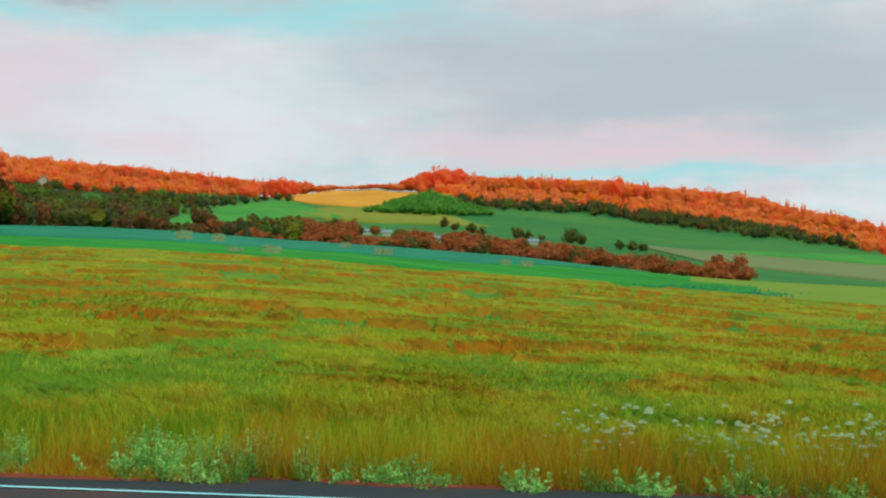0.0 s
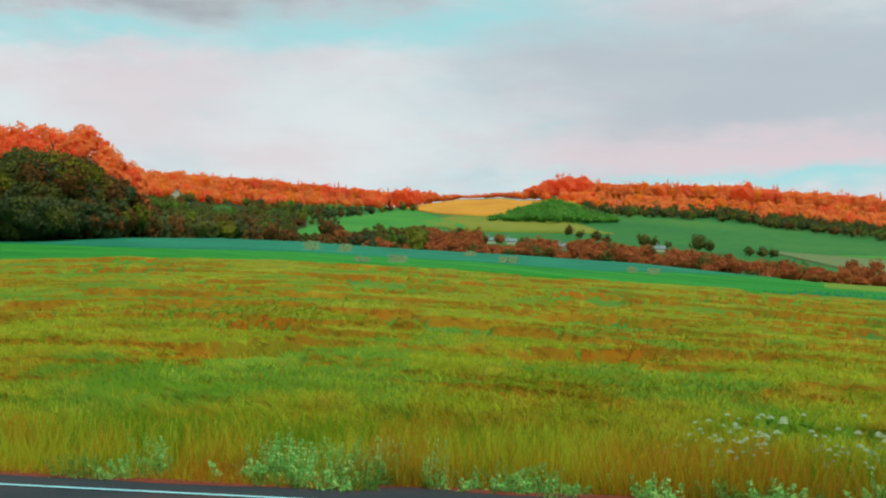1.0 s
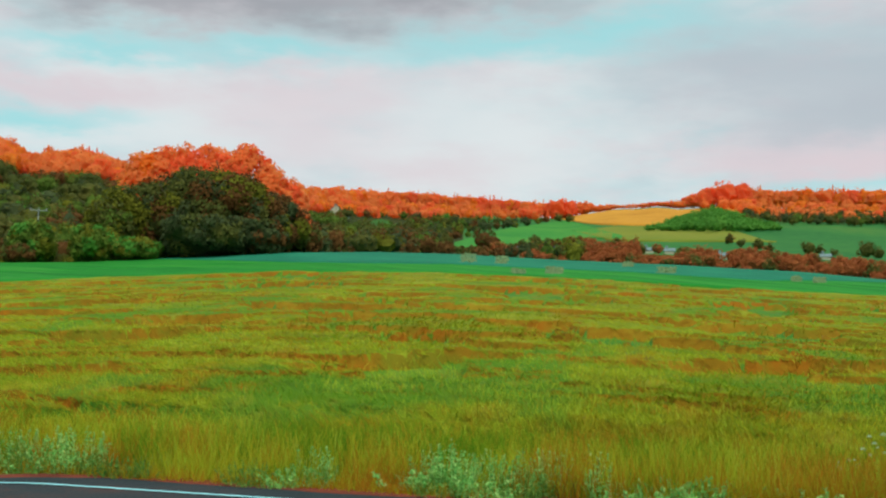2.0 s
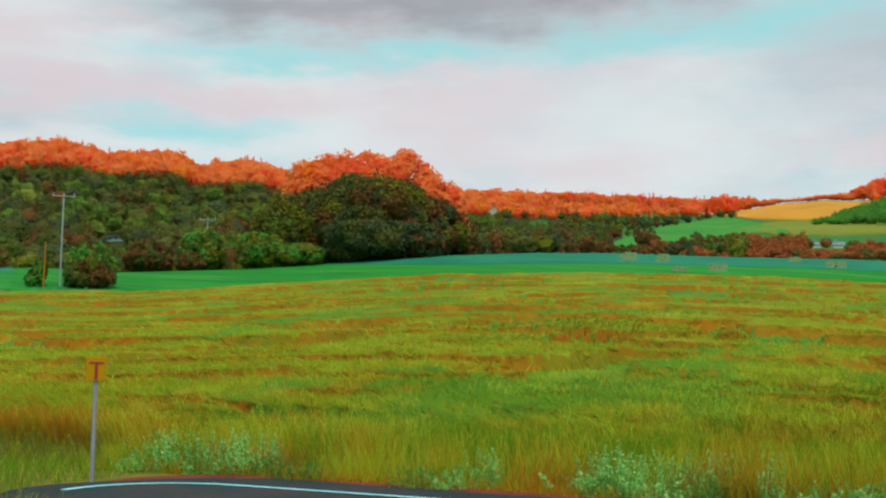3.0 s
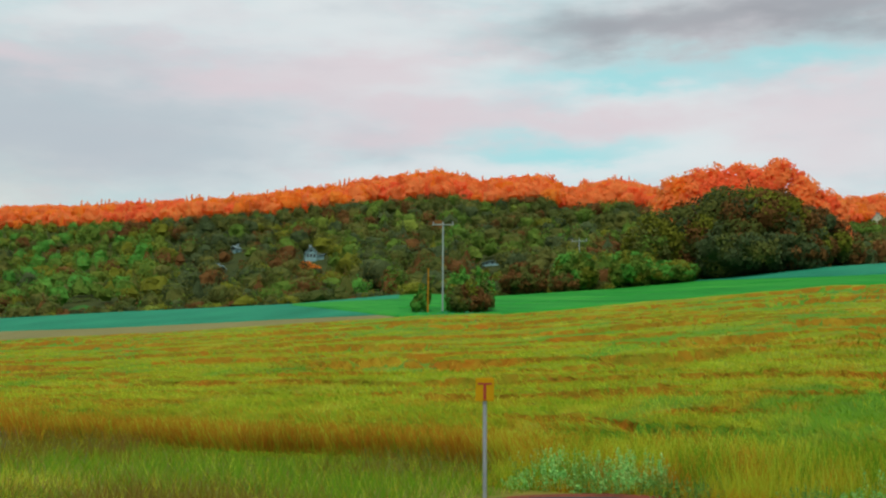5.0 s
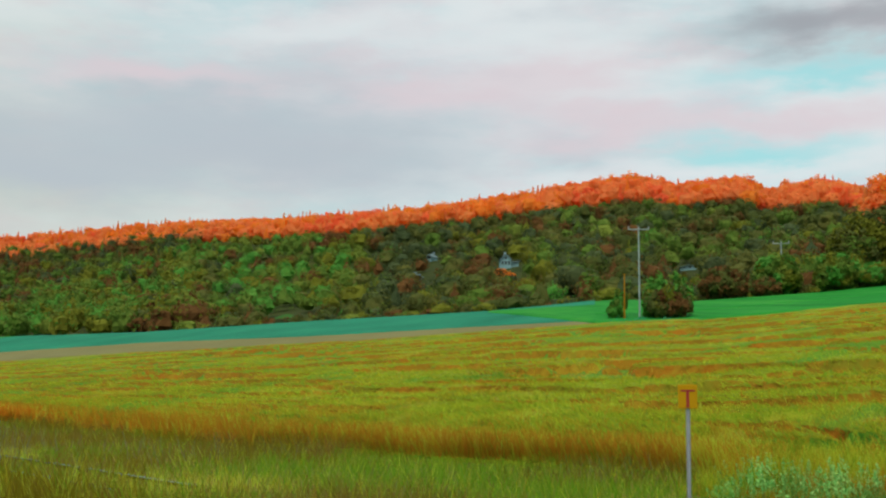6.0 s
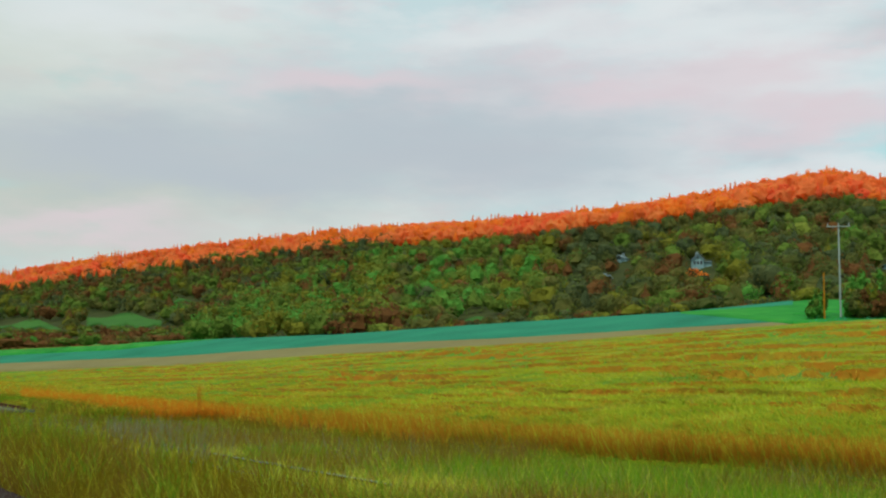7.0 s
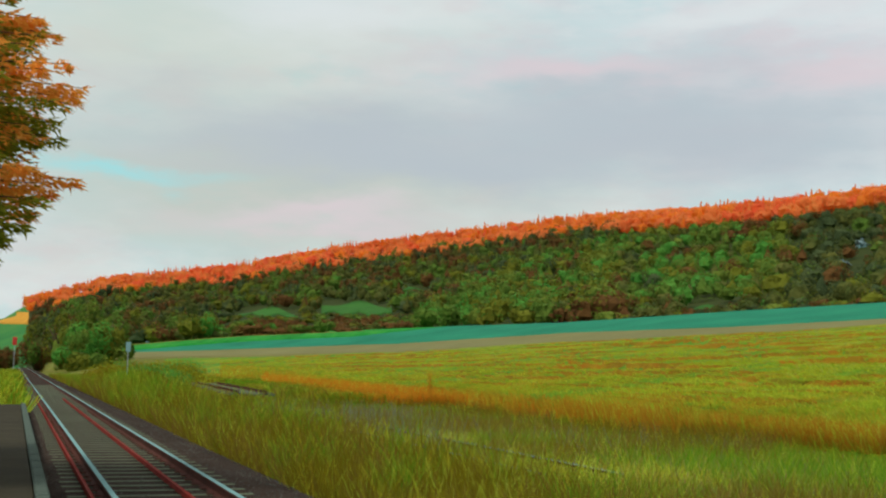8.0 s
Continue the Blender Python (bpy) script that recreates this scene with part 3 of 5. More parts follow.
el_sheet("ripe_field", 78.6, 88.0, lambda a: float(np.interp(a, [78.6, 80.3, 84, 88], [6.98, 6.75, 6.72, 6.9])), lambda a: max(7.0, float(ridge_ground(a)) + 0.02), M_GOLD, "golden ripe field near the hilltop", "field", 8, 0.5, nearest=HILL)
el_sheet("hill_meadow", 73.6, 82.0, lambda a: lobe_foot(min(a, 79.5)), lambda a: lobe_top(a) if a < 79 else max(6.12, 6.9 - 0.26 * (a - 79)), M_LOBE, "bright green meadow on a rounded hillside", "meadow", 8, 0.4, 0.3, nearest=HILL)
el_sheet("hill_meadow", 79.0, 88.5, lambda a: max(6.0, 6.5 - 0.25 * (a - 79)), lambda a: max(6.02, 6.5 + 0.2 * min(1, (a - 79) / 2) - 0.02 * abs(a - 83) - 0.3 * max(0, a - 86.2)), M_OLIVEFIELD, "yellow-green hay meadow below the hilltop", "meadow", 8, 0.4, nearest=HILL)
el_sheet("pale_field", 95.6, 112, lambda a: float(np.interp(a, [95.6, 98.6, 106.5, 112], [5.2, 4.5, 3.7, 3.2])), lambda a: float(np.interp(a, [95.6, 106.5, 112], [5.24, 4.40, 4.0])), M_PALE, "pale grey-green hill field", "field", 8, 0.5, nearest=HILL)
el_sheet("young_field", 98.5, 112, lambda a: float(np.interp(a, [98.5, 106.5, 112], [5.04, 4.44, 4.04])), lambda a: float(np.interp(a, [98.5, 106.5, 112], [5.06, 4.85, 4.5])), M_LOBE, "bright green field beside the pale one", "field", 5, 0.5, nearest=HILL)
el_sheet("ripe_field", 104.8, 112, lambda a: float(np.interp(a, [104.8, 112], [5.3, 4.6])), lambda a: float(np.interp(a, [104.8, 107, 112], [5.35, 5.5, 5.0])), M_GOLD, "golden ripe field at the wood's edge", "field", 4, 0.6, nearest=HILL)
el_sheet("ripe_field", -8, 0.6, lambda a: 1.6, lambda a: 2.1, M_GOLD, "golden ripe field beyond the tracks", "field", 4, 0.8, nearest=HILL)


CLEARINGS = ((9.8, 12.6, 2.26, 2.66), (13.6, 17.0, 2.44, 3.06), (17.4, 18.7, 3.62, 3.86))
for a0, a1, e0, e1 in (*CLEARINGS, (30.4, 32.7, 2.66, 3.08), (68.6, 71.0, 6.4, 6.75)):
    el_sheet("clearing", a0, a1, lambda a: e0 + 0.12 * math.sin(a * 5), lambda a: e1 - 0.1 - 0.12 * math.sin(a * 3.1 + 1) - 0.25 * abs(2 * (a - a0) / (a1 - a0) - 1) ** 3, M_CLEARING, "bright green clearing between the woods", "meadow", 5, 0.4, 0.3, nearest=HILL)


# ---- plants ----
def leaf_tris(pos, nrm, size, rng, stray=0.38):
    n = len(pos)
    nrm = nrm + rng.normal(0, stray, (n, 3))
    nrm /= np.linalg.norm(nrm, axis=1)[:, None] + 1e-9
    t = np.cross(nrm, rng.normal(0, 1, (n, 3)))
    t /= np.linalg.norm(t, axis=1)[:, None] + 1e-9
    b = np.cross(nrm, t)
    s = np.broadcast_to(size, (n,))[:, None] * rng.uniform(0.6, 1.3, (n, 1))
    t, b = t * s * 0.5, b * s * 0.32
    return np.stack([pos - t * 0.9 - b, pos - t * 0.9 + b, pos + t * 1.1], 1).reshape(-1, 3)


def twig_tris(pos, way, long, wide, rng):
    """Narrow leaves or needled twigs that point along a way."""
    n = len(pos)
    t = way + rng.normal(0, 0.35, (n, 3))
    t /= np.linalg.norm(t, axis=1)[:, None] + 1e-9
    s = np.cross(t, rng.normal(0, 1, (n, 3)))
    s /= np.linalg.norm(s, axis=1)[:, None] + 1e-9
    t, s = t * (long * rng.uniform(0.5, 1.2, (n, 1))), s * (wide / 2)
    return np.stack([pos - s, pos + s, pos + t], 1).reshape(-1, 3)


def crown_points(n, rng, blobs=13, flat=0.85, low=0.45, loose=True):
    """Leaf places and outward ways of a lobed crown that fits a unit ball."""
    d = rng.normal(0, 1, (blobs, 3))
    d[:, 2] = np.abs(d[:, 2]) * 1.1 - low
    d /= np.linalg.norm(d, axis=1)[:, None]
    centre, rad = (d * rng.uniform(0.3, 0.76, (blobs, 1)), rng.uniform(0.2, 0.46, blobs)) if loose else (d * rng.uniform(0.55, 0.72, (blobs, 1)), rng.uniform(0.22, 0.34, blobs))
    k = rng.integers(0, blobs, n)
    w = rng.normal(0, 1, (n, 3))
    w /= np.linalg.norm(w, axis=1)[:, None]
    w = np.where(((w * d[k]).sum(1) < -0.2)[:, None], -w, w)
    p = centre[k] + w * (rad[k] * rng.uniform(0.72, 1.06, n))[:, None]
    p[:, 2] = np.maximum(p[:, 2], -flat + rng.uniform(-0.1, 0.1, n))
    return p, w, k


def spruce_points(n, rng):
    z = rng.uniform(0, 1, n) ** 1.3
    t = rng.uniform(0, 2 * math.pi, n)
    tier = 0.75 + 0.25 * np.abs(np.sin(z * 24))
    r = (1 - z) * tier * rng.uniform(0.6, 1.05, n)
    p = np.stack([r * np.cos(t), r * np.sin(t), z * 2 - 1], 1)
    w = np.stack([np.cos(t), np.sin(t), np.full(n, 0.35)], 1)
    return p, w


def tri_index(n):
    return np.arange(n * 3).reshape(n, 3)


def core_shape(rng):
    """A lumpy inner mass that closes a crown's middle."""
    g = np.linspace(-1, 1, 4)
    v, f = [], []
    for ax in range(3):
        for s in (-1, 1):
            o = len(v)
            for i in g:
                for j in g:
                    q = [0, 0, 0]
                    q[ax], q[(ax + 1) % 3], q[(ax + 2) % 3] = s, i * s, j
                    v.append(Vector(q).normalized())
            f += [(o + i * 4 + j, o + i * 4 + j + 4, o + i * 4 + j + 5, o + i * 4 + j + 1) for i in range(3) for j in range(3)]
    k = rng.uniform(0, 50)
    return np.array([tuple(q * (0.88 + 0.5 * noise.noise(q * 2.1 + Vector((k, 0, 0))))) for q in v]), np.array([t for q in f for t in ((q[0], q[1], q[2]), (q[0], q[2], q[3]))])


def wood(name, trees, mats, label, category, leaves, leaf, kind="stuff", autumn=False):
    """Many trees far off, as one mesh. trees: rows of x, y, z, height, width, shape (0 broad, 1 spruce), material.
    autumn: fuller cores for the orange fringe.
    """
    rng = np.random.default_rng(len(trees) + leaves)
    broad = [crown_points(leaves, rng)[:2] for _ in range(6)]
    cone = [spruce_points(leaves, rng) for _ in range(4)]
    cores = [core_shape(rng) for _ in range(5)]
    vs, fs, ids, count, last = [], [], [], 0, int(trees[0][6])
    for x, y, z, h, w, shape, m in trees:
        p, q = cone[rng.integers(4)] if shape else broad[rng.integers(6)]
        t = rng.uniform(0, 6.28)
        ro = np.array([[math.cos(t), -math.sin(t), 0], [math.sin(t), math.cos(t), 0], [0, 0, 1]])
        half, mid = np.array([w / 2, w / 2, h * (0.5 if shape else 0.58)]), np.array([x, y, z + h * (0.48 if shape else 0.44)])
        pp, qq = (p @ ro.T) * half + mid, q @ ro.T
        fs.append(tri_index(leaves) + count)
        vs.append(leaf_tris(pp, qq, leaf * (h / 9.0) ** 0.5 * (0.55 if shape else 1), rng, 0.22))
        cv, cf = cores[rng.integers(5)]
        cv = cv @ ro.T
        if shape:
            cv = np.stack([cv[:, 0] * (0.55 - 0.5 * cv[:, 2]), cv[:, 1] * (0.55 - 0.5 * cv[:, 2]), cv[:, 2]], 1)
        count += leaves * 3
        fs.append(cf + count)
        vs.append(cv * half * (0.80 if autumn else 0.64) + mid)
        count += len(cv)
        own = np.where(rng.random(leaves) < 0.28, last, int(m))      # crowns grow into each other
        ids.append(np.concatenate([own, np.full(len(cf), int(m))]))
        last = int(m)
    me = fast_mesh(name, np.concatenate(vs), np.concatenate(fs), mats, np.concatenate(ids))
    return tagged(new(name, me), label, category, kind=kind)


WOODMATS = [M_LEAF, M_LEAFLIGHT, M_LEAFOLIVE, M_LEAFBROWN, M_LEAFBRIGHT, M_LEAFDEEP, M_LEAFPALE]


GLADES = ((42.1, 5.35, 0.85, 0.24), (38.4, 5.6, 0.55, 0.2), (37.9, 4.85, 0.55, 0.2), (50.4, 5.3, 0.65, 0.22))


def glade(a, e):
    """Gardens in front of the houses, where no tree stands."""
    return any(abs(a - ga) < wa and abs(e - ge) < we for ga, ge, wa, we in GLADES)


def scatter(a0, a1, low, high, row, width, rng, nearest=HILL, wfac=0.75):
    """Places for trees in rows up the hillside, about a crown's width apart."""
    out = []
    a = a0
    top = max(high(v) for v in np.linspace(a0, a1, 40))
    e = min(low(v) for v in np.linspace(a0, a1, 40))
    while e < top:
        a = a0
        while a < a1:
            ee = e + rng.uniform(-0.5, 0.5) * row
            if low(a) <= ee <= high(a) and not glade(a, ee):
                p = spot(a, ee, behind(a) if nearest is None else nearest)
                out.append((a, ee, p))
                a += math.degrees(width / np.hypot(p[0], p[1])) * wfac * rng.uniform(0.7, 1.3)
            else:
                a += 0.4
        e += row
    return out


def orange_low(a):
    return float(tab(SKY_T, a) - belt(a))


def pick(rng, weights):
    return rng.choice(len(weights), p=np.array(weights) / sum(weights))


# order of the weights: dark, mid green, olive, red-brown, bright, deep, yellow-green
def wood_weights(a, e):
    """Which leaves prevail: a light young wood climbs the middle slope, dark forest lies beside and above it."""
    patch = noise.noise((a * 0.45, e * 1.4, 2.0)) + 0.5 * noise.noise((a * 1.1, e * 3.0, 6.0))
    line = 4.1 + 0.33 * (a - 21.3) + 0.35 * noise.noise((a * 0.8, 1.0, 3.0))
    if a < 30 and e >= line:
        return (3, 1.6, 0.8, 3.0, 0, 2.2, 0.1) if patch > -0.2 else (2, 3, 1.5, 1.2, 0.2, 1, 0.3)
    if a < 19.5 + 2 * patch:
        return (2.0, 3.4, 1.2, 0.8, 1.2, 1.0, 0.5) if patch < 0.05 else (2.5, 1.5, 1.0, 2.6, 0, 1.2, 0.2)
    if a < 35.5 + patch:
        return (1.0, 4, 2.2, 1.0, 1.8, 0.2, 1.6) if patch < 0.18 else (1.4, 2.2, 2.6, 2.4, 0.5, 0.4, 0.8)
    if 35 < a + patch < 39 and e < 6.9:
        return (4, 0.6, 0.2, 1.8, 0, 4, 0)
    if patch < -0.05:
        return (2.2, 3.0, 1.0, 0.4, 0.2, 1.2, 0.3)
    return (4, 1.0, 0.5, 2.0, 0, 2, 0) if patch < 0.25 else (2, 0.8, 0.6, 3.2, 0, 1.5, 0)


# hillside woods near the field
rng = np.random.default_rng(3)
trees = []
for a, e, p in scatter(27, 66.5, lambda a: crest_e(a) - 0.4, lambda a: orange_low(a) - 0.45, 0.25, 6.0, rng):
    h = rng.uniform(3.2, 6.5) if e < crest_e(a) + 0.3 else rng.uniform(4.2, 7.8)
    h = min(h, max(2.5, (orange_low(a) + 0.06 - e) * np.hypot(p[0], p[1]) * 0.0175))
    if 30.6 < a < 32.5 and e < 3.0:
        continue
    for ga, ge, wa, we in GLADES:      # low growth below the houses keeps their fronts open
        if abs(a - ga) < wa and ge - 1.8 < e < ge + 0.1:
            h = min(h, max(0.8, (ge - 0.18 - e) * np.hypot(p[0], p[1]) * 0.0175))
    trees.append((*p, h, rng.uniform(0.85, 1.25) * (h * 0.85 + (1.6 if h > 4 else 0.6)), rng.random() < 0.12, pick(rng, wood_weights(a, e))))
for a in np.arange(27, 58.5, 0.42):      # brushwood along the foot of the wood
    h = rng.uniform(1.6, 3.6)
    trees.append((*polar(a, tab(EDGE_T, a) * 1.32 * rng.uniform(1.02, 1.06), -0.4), h, h * rng.uniform(1.2, 2.0), 0, pick(rng, (4, 2, 2, 2.5, 0, 2, 0.5))))
wood("hillside_woods", trees, WOODMATS, "dense dark green mixed woods on the hillside", "woods", 360, 0.6)
trees = []
for a, e, p in scatter(0.8, 27.5, lambda a: crest_e(a) - 0.3, lambda a: orange_low(a) - 0.30, 0.15, 7.5, rng, wfac=0.65):
    if any(a0 < a < a1 and e0 < e < e1 - 0.1 for a0, a1, e0, e1 in CLEARINGS):
        continue
    russet = e < crest_e(a) + 0.35 and 9 < a < 18 and rng.random() < 0.6
    h = rng.uniform(2.5, 4) if e < 2.25 and 8.6 < a < 18.4 else rng.uniform(5, 9)
    for a0, a1, e0, e1 in CLEARINGS:      # low growth below the clearings
        if a0 - 0.2 < a < a1 + 0.2 and e0 - 1.0 < e <= e0:
            h = min(h, max(1.0, (e0 + 0.06 - e) * np.hypot(p[0], p[1]) * 0.0175))
    trees.append((*p, h, min(rng.uniform(6, 10), 3 * h), rng.random() < 0.25, 3 if russet else pick(rng, wood_weights(a, e))))
wood("valley_woods", trees, WOODMATS, "green woods and copses across the far slope", "woods", 210, 1.05)


trees = []
for a, e, p in scatter(65.5, 79.6, lambda a: crest_e(a) - 0.2, lambda a: float(np.interp(a, [65.5, 70, 73.5, 78, 79.6], [6.85, 6.85, 6.8, 6.85, 6.9])), 0.15, 6, rng, wfac=0.6):
    if 68.4 < a < 71.3 and 6.25 < e < 6.75 or a > 73.4 and lobe_foot(a) < e < lobe_top(a):
        continue
    h = rng.uniform(3.0, 7.0)
    if a > 73.4:
        h = min(h, max(1.5, ((lobe_foot(a) + 0.15 if e < lobe_foot(a) else 7.15) - e) * np.hypot(p[0], p[1]) * 0.0175))
    patch = noise.noise((a * 0.6, e * 1.6, 5.0))
    trees.append((*p, h, h * rng.uniform(0.9, 1.5), rng.random() < 0.15, pick(rng, (4, 3, 1, 0.8, 0.1, 2, 0.3) if patch < 0.08 and e > 5.7 else (3, 1, 1, 3.5, 0, 1.5, 0.2))))
for a, e, h in ((78.5, 6.85, 7), (79.0, 6.85, 6), (75.0, 5.3, 7.5), (75.4, 5.3, 6.0), (77.4, 5.75, 4.5), (78.0, 5.75, 3.5), (76.8, 5.7, 2.8)):
    trees.append((*spot(a, e, behind(a)), h, h * 1.25, 0, 0 if a > 76 else 3))


def line_foot(a):
    return float(np.interp(a, [87, 93.4, 97.3, 104.6, 107], [6.85, 6.62, 6.1, 5.2, 4.95]))


for a, e, p in scatter(87.2, 105.5, lambda a: line_foot(a) - 0.02, lambda a: line_foot(a) + 0.40, 0.11, 6, rng, wfac=0.5):
    h = rng.uniform(4.5, 7) + 4 * max(0.0, noise.noise((a * 1.1, 3.0, 0.0)))
    trees.append((*p, h, rng.uniform(5, 9), rng.random() < 0.3, pick(rng, (5, 1.5, 0.3, 1.0, 0, 3, 0))))
for a, e, p in scatter(82.8, 88.6, lambda a: 6.4 + 0.03 * abs(a - 85.7), lambda a: 7.28 - 0.22 * abs(a - 85.7), 0.08, 6, rng, wfac=0.45):
    trees.append((*p, rng.uniform(6.5, 8.5) * max(0.3, 1 - 0.22 * abs(a - 85.6)), rng.uniform(6, 9), 0, 4))
wood("far_copses", trees, WOODMATS, "dark green copses and tree lines on the far hill", "woods", 170, 1.2)
# red-brown hedge behind the brow
trees = []
HOMES = ((76.67, 5.25), (78.42, 5.36), (82.74, 5.46), (83.68, 5.44), (86.1, 5.22), (90.64, 5.22))
for a, e, p in scatter(75.6, 100.6, lambda a: crest_e(a) - 0.15, lambda a: crest_e(a) + float(np.interp(a, [75.6, 77, 79, 83, 85, 90, 92, 98], [0.2, 0.45, 0.85, 0.7, 0.45, 0.42, 0.36, 0.3])), 0.12, 5, rng, wfac=0.5):
    h = rng.uniform(1.8, 4.6)
    for home, he in HOMES:
        if abs(a - home) < 0.42:
            h = min(h, (he - 0.05 - e) * np.hypot(p[0], p[1]) * 0.0175)
    if h > 0.5:
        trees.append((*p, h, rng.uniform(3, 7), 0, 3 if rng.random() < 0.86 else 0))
for a, e, h in ((66.4, 5.6, 4), (67.0, 5.7, 4.5), (67.7, 5.6, 4), (68.2, 5.5, 3)):
    p = spot(a, e, behind(a))
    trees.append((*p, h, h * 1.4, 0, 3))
for a, e, h in ((86.4, 5.85, 5.0), (86.9, 5.75, 4), (87.7, 5.6, 5), (88.2, 5.55, 3.5), (89.9, 5.4, 6), (90.4, 5.4, 4), (91.0, 5.35, 3), (92.4, 5.2, 7), (92.9, 5.2, 5), (94.7, 5.0, 4), (95.3, 4.95, 4.5), (95.8, 4.95, 4), (99.2, 4.25, 4.5), (100.2, 4.25, 5)):
    p = spot(a, e, behind(a))
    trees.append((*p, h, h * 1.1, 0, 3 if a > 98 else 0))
wood("russet_hedge", trees, [*WOODMATS[:3], M_BROWNLIT, *WOODMATS[4:]], "red-brown hedge and bushes behind the field's brow", "hedge", 330, 0.75)
# orange belt along the whole ridge, a colour fringe put on green trees
FRINGE_LEAVES = [M_ORANGE, M_RED, M_AMBER]
trees = []
for a, e, p in scatter(0.6, 110, lambda a: orange_low(a) - 0.45, lambda a: float(ridge_ground(a)) + 0.02, 0.17, 6.5, rng, wfac=0.55):
    if 78.9 < a < 85.0 and e > 6.5 or 74 < a < 79 and e < 6.9 or abs(a - 85.7) < 2.6 and e < 7.5 - 0.2 * abs(a - 85.7):
        continue
    r = math.hypot(p[0], p[1])
    free = (tab(SKY_T, a) + 0.1 - e) * r * 0.01745
    far = r > 600
    h = min(free * rng.uniform(0.86, 1.0), rng.uniform(5.5, 9))
    spiky = rng.random() < (0.3 if far else 0.12)
    red = noise.noise((a * 0.16, 1.0, 7.0))
    m = pick(rng, (5, 0.5, 3) if red < 0.1 and 24 < a < 47 else (6, 1, 2) if red < -0.05 else ((4, 4, 0.5) if red > 0.22 else (3, 0.5, 4) if 87.5 < a < 93 else (5, 2, 1)))
    trees.append((*p, h, h * (0.6 if spiky else rng.uniform(1.0, 1.4)), spiky, m))
a = 0.3
while a < 111:     # the last row, against the sky
    p = polar(a, tab(RIDGE_T, a) * 0.995)
    r = math.hypot(p[0], p[1])
    free = EYE + r * tan_d(tab(SKY_T, a) + 0.12) - p[2]
    spiky = rng.random() < (0.5 if a < 40 else 0.35 if a > 86 else 0.25)
    h = free * (rng.uniform(0.8, 1.1) if spiky else rng.uniform(0.86, 1.0))
    low_field = 80.2 < a < 84.3
    if not low_field or rng.random() < 0.95:
        red = noise.noise((a * 0.16, 1.0, 7.0))
        m = pick(rng, (5, 0.5, 3) if red < 0.1 and 24 < a < 47 else (6, 1, 2) if red < -0.05 else ((4, 4, 0.5) if red > 0.22 else (3, 0.5, 4) if 87.5 < a < 93 else (5, 2, 1)))
        trees.append((*p, h * (rng.uniform(0.35, 0.75) if low_field else 1), h * (1.9 if low_field else 1) * (rng.uniform(0.6, 0.9) if spiky else rng.uniform(0.9, 1.3)), spiky, m))
    a += math.degrees((3.2 if spiky else 5.5) / r) * rng.uniform(0.5, 0.9)
for a, w in ((78.4, 18), (79.0, 14), (85.4, 20), (86.2, 24), (87.0, 18), (94.4, 22)):
    p = polar(a, tab(RIDGE_T, a) * 0.98)
    h = EYE + np.hypot(p[0], p[1]) * tan_d(tab(SKY_T, a) + 0.26) - p[2]
    trees.append((*p, h, w, 0, 1))
wood("orange_fringe_woods", trees, FRINGE_LEAVES, "green ridge woods in the orange and red of a colour fringe", "woods", 130, 1.4, autumn=True)


def big_tree(name, label, at, h, w, leaves, leaf, mats, top_depth, seed, group="", loose=False):
    """A single broad tree: trunk, limbs and a lobed crown whose upper leaves have turned."""
    rng = np.random.default_rng(seed)
    ob = thing(name, label, "tree", group, at=at)
    bm = bmesh.new()
    prev, rad = Vector((0, 0, -0.3)), 0.035 * h
    for i in range(4):
        nxt = Vector((rng.normal(0, 0.015) * h, rng.normal(0, 0.015) * h, h * 0.13 * (i + 1)))
        bm_tube(bm, prev, nxt, rad, rad * 0.8)
        prev, rad = nxt, rad * 0.8
    part("trunk", bm, ob, mat=M_BARK)
    for i in range(7):
        t = i * 0.9 + rng.uniform(0, 0.5)
        tip = Vector((math.cos(t) * w * 0.33, math.sin(t) * w * 0.33, h * rng.uniform(0.5, 0.82)))
        foot = Vector((0, 0, h * rng.uniform(0.2, 0.42)))
        mid = foot.lerp(tip, 0.5) + Vector((0, 0, -0.03 * h))
        part("limb", bm_tube(bm_tube(bmesh.new(), foot, mid, 0.016 * h, 0.011 * h, 6), mid, tip, 0.011 * h, 0.004 * h, 6), ob, mat=M_BARK)
    p, q, lobe = crown_points(leaves, rng, 15 if loose else 70, 0.92, 0.65, loose)
    half, mid = np.array([w / 2, w / 2, h * 0.57]), np.array([0, 0, h * 0.44])
    pos = p * half + mid
    v = leaf_tris(pos, q, leaf, rng)
    # the turned top: leaves with no more than that depth of crown above them
    rho = np.clip((p[:, 0] ** 2 + p[:, 1] ** 2) / 1.02, 0, 1)
    turned = pos[:, 2] > mid[2] + half[2] * np.sqrt(1 - rho) * 0.97 - top_depth + rng.normal(0, 0.25, len(pos))
    idx = np.where(turned & (top_depth > 0), np.where(rng.random(70)[lobe] < 0.3, len(mats) - 1, len(mats) - 2), rng.integers(0, max(1, len(mats) - 2), 70)[lobe])
    cv, cf = core_shape(rng)
    cv = cv * half * (np.array([0.5, 0.5, 0.5]) if loose else np.array([0.66, 0.66, 0.62])) + mid - np.array([0, 0, 0.06 * h])
    part("crown", fast_mesh("crown", np.concatenate([v, cv]), np.concatenate([tri_index(leaves), cf + len(v)]), mats, np.concatenate([idx, np.zeros(len(cf), int)])), ob)
    return ob


